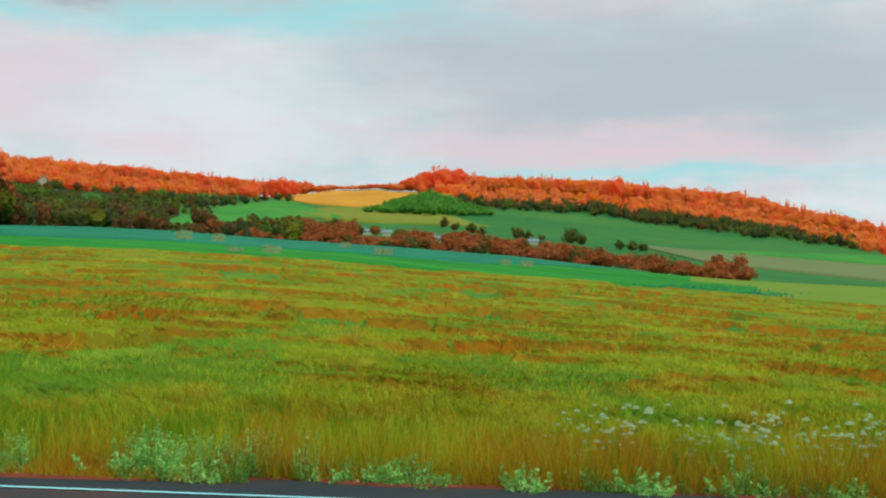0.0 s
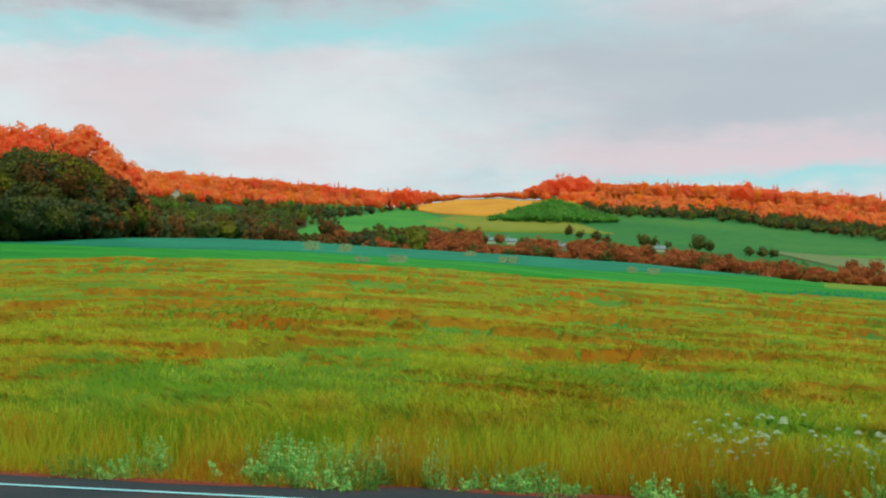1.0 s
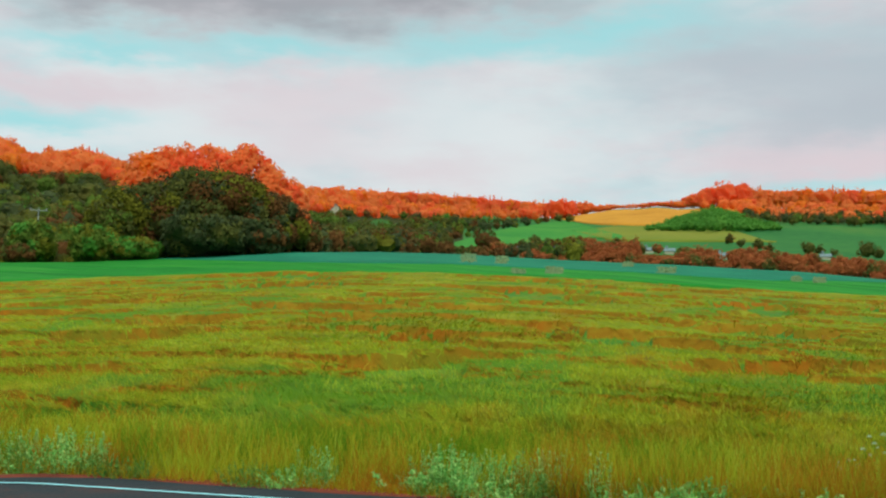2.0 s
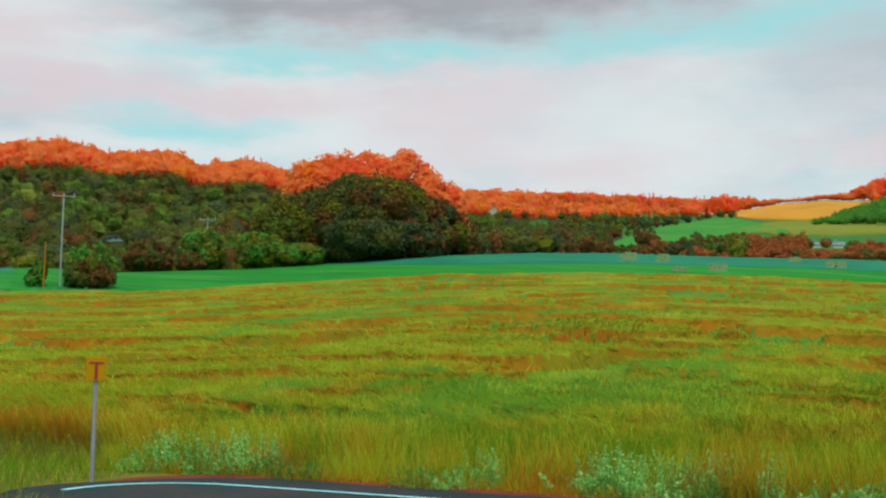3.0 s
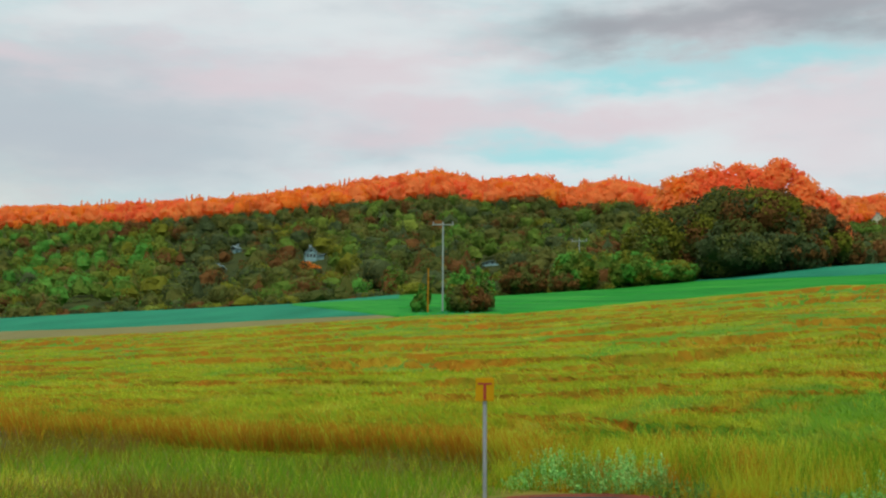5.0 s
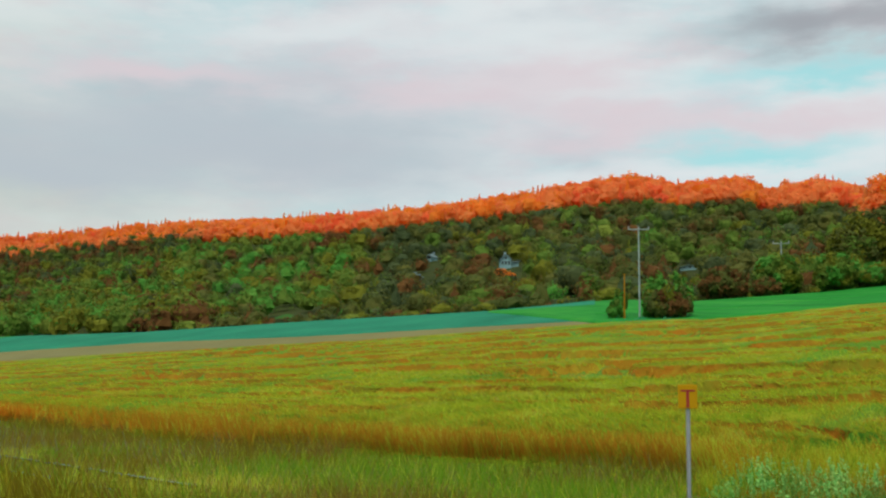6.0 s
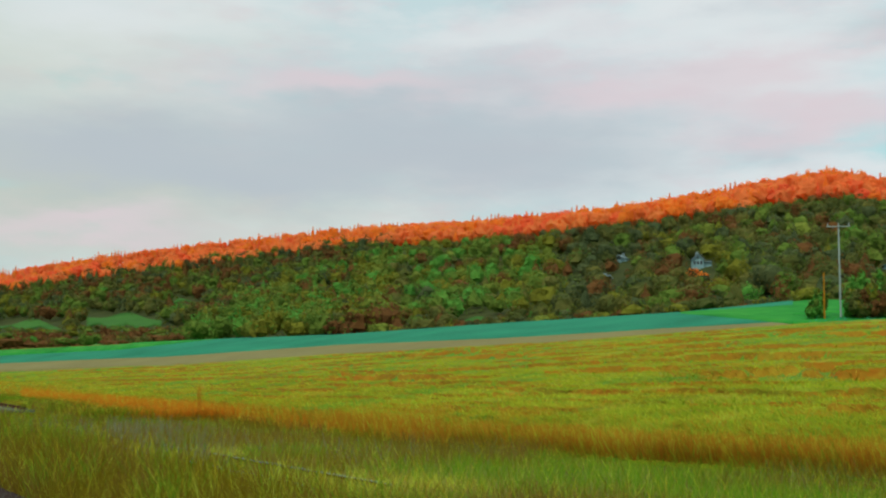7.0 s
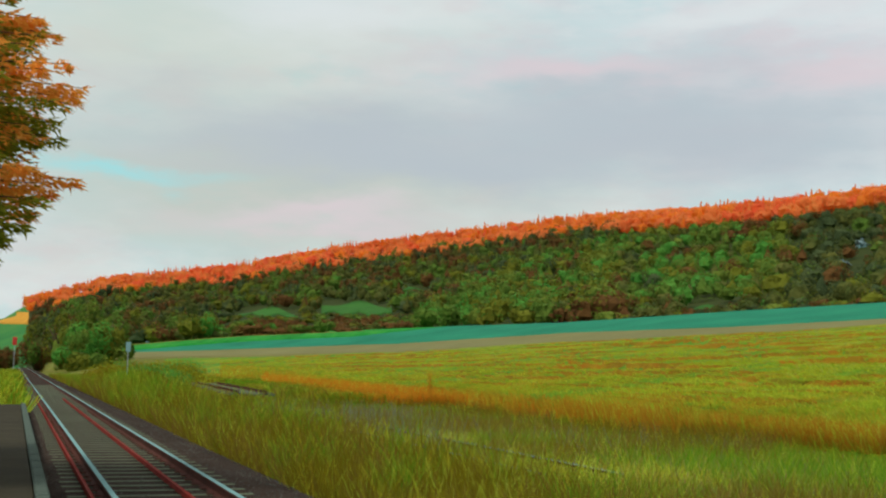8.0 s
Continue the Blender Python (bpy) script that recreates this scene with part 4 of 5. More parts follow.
# ---- the grove at the field's edge ----
OAK = [M_LEAF, M_LEAFDEEP, M_LEAFBROWN, M_LEAF, M_LEAFOLIVE, M_LEAFBROWN, M_ORANGE, M_RED]
GROVE = "trees of the grove"
GREEN = [M_LEAFLIGHT, M_LEAF, M_LEAFOLIVE, M_ORANGE, M_AMBER]
FRESH = [M_LEAFPALE, M_LEAFLIGHT, M_LEAFBRIGHT, M_LEAFOLIVE, M_ORANGE, M_AMBER]
# Orange trees are added behind the oaks as the grove's colour fringe.
FRINGE_ORANGE = [M_ORANGE, M_ORANGE, M_RED, M_ORANGE, M_RED]
FRINGE_AMBER = [M_ORANGE, M_AMBER, M_ORANGE, M_ORANGE, M_RED]
for a, r, top_e, w, leaves, mats, seed in (
        (63.5, 186, 10.1, 16, 15000, FRINGE_ORANGE, 21), (61.4, 187, 10.1, 15, 13000, FRINGE_ORANGE, 22), (59.4, 188, 9.75, 13, 9000, FRINGE_AMBER, 24), (65.5, 185, 8.7, 10, 8000, FRINGE_ORANGE, 23), (60.4, 189, 9.9, 12, 9000, FRINGE_ORANGE, 52), (62.5, 190, 10.0, 13, 9000, FRINGE_ORANGE, 53),
        (63.1, 175, 8.95, 16.5, 20000, OAK, 41), (61.0, 177, 8.95, 15, 16000, OAK, 42), (59.1, 178, 8.3, 12, 9000, OAK, 44), (65.1, 173, 7.9, 10.5, 9000, OAK, 43),
        (57.9, 176, 7.9, 9.5, 6000, GREEN, 30), (57.0, 170, 6.0, 8, 4500, FRESH, 25), (58.9, 169, 5.5, 8, 4000, FRESH, 36),
        (62.0, 169, 7.0, 14, 8000, [M_LEAFDEEP, M_LEAFDEEP, M_LEAF, M_ORANGE, M_RED], 26), (64.4, 169, 6.8, 9, 5000, [M_LEAFDEEP, M_LEAF, M_LEAFBROWN, M_LEAFDEEP, M_ORANGE, M_RED], 34),
        (54.3, 173, 6.05, 7.5, 4500, FRESH, 27), (53.8, 171, 4.95, 5, 2500, [M_LEAF, M_LEAFBROWN, M_ORANGE, M_RED], 37), (51.9, 176, 5.5, 8, 3000, [M_LEAF, M_LEAFBROWN, M_ORANGE, M_RED], 28),
        (66.6, 176, 6.6, 5, 2000, [M_LEAFBROWN, M_LEAF, M_ORANGE, M_RED], 29)):
    at = polar(a, r)
    h = EYE + r * math.tan(radians(top_e)) - at[2]
    big_tree("broadleaf_tree", "orange tree added behind the grove for its colour fringe" if mats in (FRINGE_ORANGE, FRINGE_AMBER) else "large dark green oak of the grove" if mats == OAK else "low green broadleaf tree beside the grove", at, h, w, leaves, 0.85 if mats in (FRINGE_ORANGE, FRINGE_AMBER) else 0.6, mats, 0, seed, GROVE)
# shrubs in the field by the pole
BUSH = [M_LEAFBRIGHT, M_LEAFLIGHT, M_LEAFBRIGHT, M_ORANGE, M_RED]
DUN = [M_LEAF, M_LEAFBROWN, M_LEAFBROWN, M_LEAF, M_LEAFOLIVE, M_ORANGE, M_RED]
for a, r, h, w, mats, seed in (
        (49.3, 138, 6.6, 2.9, BUSH, 31), (48.75, 138.5, 5.6, 2.4, BUSH, 38), (49.9, 138, 5.3, 2.4, BUSH, 45), (50.15, 137, 3.6, 2.0, DUN, 46),
        (49.4, 135.5, 4.4, 2.6, DUN, 32), (48.8, 135, 3.7, 2.4, DUN, 39), (49.1, 134, 2.6, 2.6, DUN, 47), (49.8, 134.5, 2.9, 2.2, DUN, 48), (48.45, 136, 2.4, 1.6, BUSH, 49),
        (47.2, 137, 4.2, 1.4, BUSH, 33), (46.9, 136, 2.8, 1.6, BUSH, 50)):
    big_tree("field_shrub", "green and russet shrub growing round the pole" if mats == DUN else "bright green shrub growing round the pole", polar(a, r), h, w * 1.25, 620, 0.4, mats, 0, seed, "shrubs by the pole", True)


# ---- poles ----
def utility_pole(at, h, turn, arm=2.4):
    ob = thing("utility_pole", "weathered grey wooden power pole with a crossarm", "utility pole", "power poles", at=at, turn=turn)
    part("post", bm_tube(bmesh.new(), (0, 0, -0.4), (0, 0, h), 0.11, 0.085, 10), ob, mat=M_POLE)
    part("crossarm", box(-arm / 2, arm / 2, -0.17, -0.06, h - 0.32, h - 0.21, 0.01), ob, mat=M_POLE)
    for x in (-0.45 * arm, 0, 0.45 * arm):
        part("insulator", bm_tube(bmesh.new(), (x, -0.11, h - 0.2), (x, -0.11, h + 0.12), 0.06, 0.04, 8), ob, mat=M_GALV)
    return ob


p = polar(48.05, 135.5)
utility_pole(p, EYE + 135.5 * math.tan(radians(7.3)) - p[2], -48)
p = polar(54.5, 182)
utility_pole(p, EYE + 182 * math.tan(radians(6.5)) - p[2], -54)


# ---- houses ----
def house(name, at, w, d, h, turn, label, wing=True, wall=M_WALL):
    ob = thing(name, label, "house", "houses on the hillside", at=at, turn=turn)
    bm = bm_box(bmesh.new(), -w / 2, w / 2, -d / 2, d / 2, -1.5, h)
    part("wall", bm, ob, mat=wall)
    for s in (-1, 1):      # two gables, towards front and back
        bm = bmesh.new()
        y = s * (d / 2 - 0.06)
        vs = [bm.verts.new(c) for c in ((-w / 2, y - 0.06, h), (w / 2, y - 0.06, h), (0, y - 0.06, h + w * 0.48), (-w / 2, y + 0.06, h), (w / 2, y + 0.06, h), (0, y + 0.06, h + w * 0.48))]
        for f in ((0, 1, 2), (5, 4, 3), (0, 3, 4, 1), (1, 4, 5, 2), (2, 5, 3, 0)):
            bm.faces.new([vs[i] for i in f])
        part("gable", bm, ob, mat=wall)
        bm = bm_box(bmesh.new(), 0, w * 0.74, -d / 2 - 0.4, d / 2 + 0.4, 0, 0.18)
        bmesh.ops.rotate(bm, verts=bm.verts, cent=(0, 0, 0), matrix=Matrix.Rotation(math.atan(0.96), 3, "Y"))
        bmesh.ops.translate(bm, verts=bm.verts, vec=(0, 0, h + w * 0.48))
        if s < 0:
            bmesh.ops.scale(bm, verts=bm.verts, vec=(-1, 1, 1))
            bmesh.ops.reverse_faces(bm, faces=bm.faces)
        part("roof", bm, ob, mat=M_ROOF)
    part("chimney", box(-0.35, 0.35, 0.6, 1.2, h + w * 0.35, h + w * 0.48 + 0.9, 0.03), ob, mat=M_ROOF)
    for x in (-w * 0.28, 0, w * 0.28):
        win = part("window", box(x - 0.3, x + 0.3, -d / 2 - 0.05, -d / 2 + 0.02, h * 0.35, h * 0.35 + 0.9, 0.02), ob, mat=M_SLAB)
        part("pane", box(x - 0.22, x + 0.22, -d / 2 - 0.075, -d / 2 - 0.052, h * 0.35 + 0.08, h * 0.35 + 0.82), win, mat=M_PANE)
    win = part("window", box(-0.25, 0.25, -d / 2 - 0.05, -d / 2 + 0.02, h + 0.2, h + 0.8, 0.02), ob, mat=M_SLAB)
    part("pane", box(-0.18, 0.18, -d / 2 - 0.075, -d / 2 - 0.052, h + 0.27, h + 0.73), win, mat=M_PANE)
    if wing:
        part("annex", box(w / 2, w / 2 + w * 0.7, -d * 0.2, d * 0.35, -1.5, h * 0.75, 0.04), ob, mat=M_WALL)
        part("roof", box(w / 2 + 0.02, w / 2 + w * 0.74, -d * 0.28, d * 0.43, h * 0.75 + 0.01, h * 0.75 + 0.25, 0.04), ob, mat=M_ROOF)
    return ob


for a, e, w, turn in ((41.8, 5.42, 2.9, -38), (38.35, 5.75, 1.4, -60), (37.6, 4.8, 1.2, -20)):
    p = spot(a, e, behind(a))
    house("house", p, w, 5.0, w * 0.62, turn, "pale blue-white gabled house among dark trees")
p = spot(50.4, 5.3, behind(50.4))
house("long_shed", p, 4.4, 4.0, 0.9, -50, "low pale farm building behind the shrubs", False).scale = (1, 1, 0.32)
for a, e in HOMES:
    house("farmhouse", spot(a, e, behind(a)), 2.0, 3.0, 0.8, -a + 20 + 70 * (a > 80), "small cream house half hidden by the russet hedge", False, M_CREAMWALL)
p = spot(67.9, 6.85, behind(67.9))
house("farmhouse", p, 6.0, 7.0, 3.0, -60, "white farmhouse high on the wooded slope", True, M_CREAMWALL)


# ---- railway ----
def long_bar(profile, y0, y1, x, step=6.0):
    """A rail: a closed section carried along the track."""
    ys = np.arange(y0, y1 + 1e-6, step)
    n = len(profile)
    v = [(x + px, y, pz) for y in ys for px, pz in profile]
    f = [(i * n + j, i * n + (j + 1) % n, (i + 1) * n + (j + 1) % n, (i + 1) * n + j) for i in range(len(ys) - 1) for j in range(n)]
    return np.array(v), np.array(f)


def rail_mesh(x, y0, y1, z, top_mat):
    prof = [(-0.075, 0), (0.075, 0), (0.075, 0.015), (0.012, 0.035), (0.012, 0.12), (0.036, 0.13), (0.036, 0.165), (-0.036, 0.165), (-0.036, 0.13), (-0.012, 0.12), (-0.012, 0.035), (-0.075, 0.015)]
    v, f = long_bar([(a, b + z) for a, b in prof], y0, y1, x)
    idx = np.tile([0] * 6 + [1] + [0] * 5, len(f) // 12)
    return fast_mesh("rail", v, f, [M_RUST, top_mat], idx)


def box_mesh(name, x, y, z, mat, bevel=0.02):
    bm = box(-x / 2, x / 2, -y / 2, y / 2, 0, z, bevel)
    me = bpy.data.meshes.new(name)
    bm.to_mesh(me)
    bm.free()
    me.materials.append(mat)
    return me


# Red bars are added beside the rails for each rail's colour ghost.
def fringe_bar_mesh(x):
    v, f = long_bar([(-0.022, 0.02), (0.022, 0.02), (0.022, 0.10), (-0.022, 0.10)], -30, 60, x)
    return fast_mesh("rail_fringe_bar", v, f, [M_RAILFRINGE])


RAIL_FRINGES = (0.87, 2.1)
track = thing("railway_track", "single railway track with polished rails on weathered sleepers", "railway track")
RAILS = (1.08, 2.57)
for x in RAILS:
    part("rail", rail_mesh(x, -60, 330, 0.015, M_RAILTOP), track, "rusty rail with a polished head")
for x in RAIL_FRINGES:
    part("rail_fringe_bar", fringe_bar_mesh(x), track, "red bar added for the rail's colour ghost")
SLEEPER = box_mesh("sleeper", 2.5, 0.20, 0.16, M_SLEEPER)
PLATE = box_mesh("fastening", 0.3, 0.14, 0.03, M_RUST, 0.005)
for i in range(165):
    s = part("sleeper", SLEEPER, track)
    s.location = (1.825 + random.uniform(-0.02, 0.02), -20 + i * 0.7, -0.135)
    s.rotation_euler = (0, 0, random.uniform(-0.006, 0.006))
    if 35 < i < 95:
        for x in RAILS:
            k = part("fastening", PLATE, s)
            k.location = (x - 1.825, 0, 0.15)
def siding_piece(at, turn, y0, y1, top_mat, label):
    ob = thing("siding_track", label, "railway track", "pieces of the siding", at=at, turn=turn)
    for x in (-0.72, 0.72):
        part("rail", rail_mesh(x, y0, y1, 0.10, top_mat), ob, "rusty rail")
    for i in range(int((y1 - y0 - 1) / 1.2)):
        part("sleeper", SLEEPER, ob).location = (0, y0 + 0.6 + i * 1.2, -0.05)


siding_piece((12.9, 82.0, 0.22), -4.0, -19.0, 16.0, M_RUST, "overgrown rusty siding track in the grass")
siding_piece((9.5, 34.0, -0.205), -1.5, -15.0, 15.0, M_RAILTOP, "overgrown siding track with worn pale rail heads")

# ballast bed: a low bank with loose stones
sec = [(0.30, -0.09), (0.5, -0.02), (0.6, -0.009), (3.08, -0.009), (3.28, -0.004), (3.5, -0.03), (4.0, -0.12), (4.9, -0.5)]
ys = np.arange(-60, 331, 1.5)
pts = np.array([[(x + 0.05 * noise.noise((x, y, 1)), y, z + 0.003 * noise.noise((x * 2, y * 2, 3)) + 0.03) for x, z in sec] for y in ys])
bed = tagged(new("ballast_bed", sheet_mesh("ballast_bed", pts, M_BED)), "grey-brown stone ballast under the track", "ballast", kind="structure")
n = 15000
st = np.stack([RNG.uniform(0.33, 4.5, n), 5 + 70 * RNG.random(n) ** 1.8, np.zeros(n)], 1)
st = st[(np.abs(st[:, 0] - 1.825) > 1.25) | (RNG.random(n) < 0.3)]
n = len(st)
tet = np.array([(-1, -0.6, -0.4), (1, -0.7, -0.4), (0.1, 1, -0.4), (0.1, 0.0, 0.8)])
sz = RNG.uniform(0.015, 0.04, n)
th = RNG.uniform(0, 6.28, n)
v = tet[None] * sz[:, None, None]
v = np.stack([v[..., 0] * np.cos(th)[:, None] - v[..., 1] * np.sin(th)[:, None], v[..., 0] * np.sin(th)[:, None] + v[..., 1] * np.cos(th)[:, None], v[..., 2]], -1)
v = (v + st[:, None]).reshape(-1, 3)
v[:, 2] += np.interp(v[:, 0], [c[0] for c in sec], [c[1] for c in sec]) + 0.022
f = (np.arange(n)[:, None, None] * 4 + np.array([(0, 1, 3), (1, 2, 3), (2, 0, 3), (0, 2, 1)])[None]).reshape(-1, 3)
tagged(new("ballast_stones", fast_mesh("ballast_stones", v, f, [M_BALLAST])), "loose grey ballast stones beside the rails", "ballast", kind="stuff")

# the platform at the near side of the line, with its edge slabs
platform = tagged(new("platform", box_mesh("platform", 2.5, 84, 0.72, M_PLATFORM, 0.02)), "low dark asphalt railway platform", "platform", kind="structure")
platform.location = (-1.11, 2.0, -0.4)
EDGE_SLAB = box_mesh("edge_slab", 0.15, 1.18, 0.76, M_SLAB, 0.02)
for i in range(70):
    s = part("edge_slab", EDGE_SLAB, platform)
    s.location = (1.327, -41.3 + i * 1.2, 0.0 + random.uniform(-0.004, 0.004))

# ---- asphalt apron with its white edge line ----
def apron_left(y):
    """Where the asphalt gives way to grass on the side of the track."""
    y = np.asarray(y, float)
    bend = 13.1 - 2.0 * np.sqrt(np.clip(1 - ((y - 9.7) / 2.25) ** 2, 0, 1))
    return np.where(y < 4, 5.4, np.where(y < 9.7, 5.4 + (y - 4) / 5.7 * 5.7, bend))


ys = np.concatenate([np.arange(-60, 4, 1.0), np.arange(4, 11.91, 0.2)])
rows = []
for y in ys:
    right = 15.9 + 0.35 * noise.noise((0.0, y * 0.4, 2)) + (0.7 if y < 3 else 0.7 * max(0, (4.5 - y) / 1.5))
    if y > 9.5:
        right -= 2.6 * ((y - 9.5) / 2.4) ** 3
    left = float(apron_left(y)) + 0.1 * noise.noise((3.0, y, 2))
    mid = [left + (right - left) * k for k in (0.25, 0.5, 0.75)]
    rows.append([(left - 0.1, y, -0.4), (left, y, 0.03), *((m, y, 0.045) for m in mid), (right - 0.1, y, 0.035), (right, y, 0.02), (right + 0.05, y, -0.05)])
apron = tagged(new("road", sheet_mesh("road", np.array(rows), M_ASPHALT)), "dark asphalt apron with crumbling edges", "road", kind="structure")
line = [(14.47, y) for y in np.arange(-50, 9.6, 0.6)]
line += [(12.97 + 1.5 * math.cos(t), 9.7 + 1.45 * math.sin(t)) for t in np.linspace(0.05, 1.75, 30)]
pts = []
for i, (x, y) in enumerate(line):
    x0, y0 = line[max(0, i - 1)]
    x1, y1 = line[min(len(line) - 1, i + 1)]
    nx, ny = Vector((y1 - y0, x0 - x1)).normalized() * 0.055
    pts.append([(x + nx, y + ny, 0.056), (x - nx, y - ny, 0.056)])
tagged(new("road_marking", sheet_mesh("road_marking", np.array(pts), M_LINE)), "worn white edge line painted on the asphalt", "road marking", kind="structure")


rows = []
for y in np.arange(-10, 11.6, 0.25):
    right = 15.9 + 0.35 * noise.noise((0.0, y * 0.4, 2)) + (0.7 if y < 3 else 0.7 * max(0, (4.5 - y) / 1.5)) - (2.6 * ((y - 9.5) / 2.4) ** 3 if y > 9.5 else 0)
    w = 0.02 + 0.24 * noise.noise((5.0, y * 0.9, 1))
    rows.append([(right - 0.25 - w, y, 0.037), (right - 0.1, y, 0.055), (right + 0.3, y, 0.05), (right + 0.5, y, -0.05)])
tagged(new("soil_edge", sheet_mesh("soil_edge", np.array(rows), M_SOIL)), "red-brown soil washed over the asphalt's edge", "soil", kind="structure")


# ---- the marker sign ----
def marker_sign(at):
    ob = thing("marker_sign", "small yellow marker sign with a dark T on a grey post", "sign", at=at, turn=-50)
    part("post", bm_tube(bmesh.new(), (0, 0, -0.3), (0, 0, 1.62), 0.031, 0.031, 12), ob, "galvanised grey steel post", M_GALV)
    board = part("board", box(-0.14, 0.14, -0.062, -0.04, 1.45, 1.80, 0.006), ob, "yellow enamelled board", M_YELLOW)
    bm = bm_box(bmesh.new(), -0.022, 0.022, -0.068, -0.0625, 1.47, 1.70)
    bm_box(bm, -0.105, 0.105, -0.068, -0.0625, 1.7005, 1.725)
    part("letter", bm, board, "dark red letter T", M_SIGNRED)
    part("clamp", box(-0.05, 0.05, -0.04, 0.045, 1.52, 1.56, 0.004), ob, mat=M_GALV)
    return ob


marker_sign((14.12, 11.87, 0.0))


# ---- grasses and weeds ----
def blades(name, base, tall, wide, lean, mats, index, label, category, rng):
    """Leaning blades of grass or straw as one mesh."""
    n = len(base)
    t = rng.uniform(0, 6.28, n)
    side = np.stack([np.cos(t), np.sin(t), np.zeros(n)], 1) * (wide / 2)[:, None]
    u = rng.uniform(0, 6.28, n)
    bend = np.stack([np.cos(u), np.sin(u), np.zeros(n)], 1) * (tall * lean)[:, None]
    up = np.stack([np.zeros(n), np.zeros(n), tall], 1)
    tip = base + up + bend
    v = np.stack([base - side, base + side, tip + side * 0.3, tip - side * 0.3], 1).reshape(-1, 3)
    return tagged(new(name, fast_mesh(name, v, np.arange(n * 4).reshape(n, 4), mats, index)), label, category, kind="stuff")


def at_ground(x, y, lift=0.0):
    return np.stack([x, y, height(x, y) + lift], 1)


rng = np.random.default_rng(11)
# barley ears standing above the canopy, thick along the edge and thinning up the slope
n = 90000
a = rng.uniform(8, 110, n)
rn = tab(NEAR_T, a)
r = rn + 0.1 + 26 * rng.random(n) ** 2.2
x, y = r * np.sin(np.radians(a)), r * np.cos(np.radians(a))
edge = r - rn < 2.2
tall = np.where(edge, rng.uniform(0.45, 0.85, n), rng.uniform(0.10, 0.24, n))
lift = np.where(edge, 0.0, corn_top(a, r)[0] - 0.06)
blades("barley_ears", at_ground(x, y, lift), tall, rng.uniform(0.008, 0.014, n) * (1 + r / 60), rng.uniform(0.2, 0.9, n), [M_STALK, M_RUSSET, M_GREENGRASS], np.where((a < 50) & (r - rn < 3) & (rng.random(n) < 0.6) | (noisy(x, y, 1.3, 2.7) + rng.normal(0, 0.15, n) > 0.36), 1, np.where(noisy(x, y, 1.7, 9.1) + rng.normal(0, 0.15, n) > 0.15, 2, 0)), "ripening barley stalks and ears at the field's edge", "barley", rng)

# the field's red-brown edge towards the railway
n = 58000
a = 9 + 45 * rng.random(n) ** 0.8
rn = tab(NEAR_T, a)
r = rn + 0.1 + rn * (0.06 + 0.24 * np.clip((36 - a) / 20, 0, 1)) * rng.random(n) ** 1.2
x, y = r * np.sin(np.radians(a)), r * np.cos(np.radians(a))
blades("field_edge_stalks", at_ground(x, y), rng.uniform(0.32, 0.7, n), rng.uniform(0.010, 0.018, n) * (1 + r / 45), rng.uniform(0.1, 0.6, n), [M_RUSSET, M_STALK, M_RUSTY], np.where(rng.random(n) < 0.35, 1, np.where(rng.random(n) < 0.8 * np.clip((31 - a) / 12, 0, 1), 2, 0)), "red-brown barley stalks along the field's edge", "barley", rng)

# a rusty band of seeding grass before the field's far end
n = 30000
a = 11.0 + 19 * rng.random(n) ** 1.4
rn = tab(NEAR_T, a)
r = rn * (1.0 - 0.14 * np.clip((22 - a) / 6, 0, 1) + 0.2 * rng.random(n)) + 0.03 * rn * rng.normal(0, 1, n)
x, y = r * np.sin(np.radians(a)), r * np.cos(np.radians(a))
blades("rusty_grass", at_ground(x, y), rng.uniform(0.4, 0.85, n), rng.uniform(0.010, 0.018, n) * (1 + r / 40), rng.uniform(0.1, 0.7, n), [M_RUSTY, M_STALK, M_RUSSET], np.where(rng.random(n) < 0.2, 1, np.where(rng.random(n) < (a - 15) / 14, 2, 0)), "rust-brown seeding grass before the barley", "grass", rng)
# grey seed heads among the rough grass
n = 700
k = rng.integers(0, 26, n)
cx, cy, cw = rng.uniform(8.5, 13.5, 26), rng.uniform(24, 46, 26), rng.uniform(0.5, 1.6, 26)
x, y = cx[k] + cw[k] * rng.normal(0, 0.5, n), cy[k] + cw[k] * rng.normal(0, 1.2, n)
blades("seed_heads", at_ground(x, y), rng.uniform(0.3, 0.7, n), rng.uniform(0.006, 0.012, n) * (1 + y / 40), rng.uniform(0.1, 0.6, n), [M_GREYSEED, M_DEAD], (rng.random(n) < 0.3).astype(int), "grey seed heads in the rough grass", "grass", rng)

# laid and standing straw over the whole field
n = 300000
a = rng.uniform(9, 112, n)
rn, rb = tab(NEAR_T, a), tab(EDGE_T, a)
slope = (EYE + rb * tan_d(tab(CROP_T, a))) / (rb - rn)
e0 = np.degrees(np.arctan2(0.6 - EYE, rn + 0.5))
e = e0 + (tab(CROP_T, a) - e0) * rng.random(n)
r = np.clip((EYE - 0.6 + slope * rn) / (slope - tan_d(e)), rn + 0.3, rb - 0.5)
x, y = r * np.sin(np.radians(a)), r * np.cos(np.radians(a))
top, stand = corn_top(a, r)
beyond, _ = corn_top(a, r + 0.3)
steep = (beyond - top) / 0.3
t = cell_noise(x / 9, y / 9, 4.4) * 2.0 + 2.1 + rng.normal(0, 0.7, n)
lean = np.stack([np.cos(t), np.sin(t), np.zeros(n)], 1)
size = rng.uniform(0.14, 0.38, n)
rise = np.where(steep > 0.2, rng.uniform(0.4, 1.4, n), rng.uniform(-0.1, 0.3, n) + 0.35 * stand)
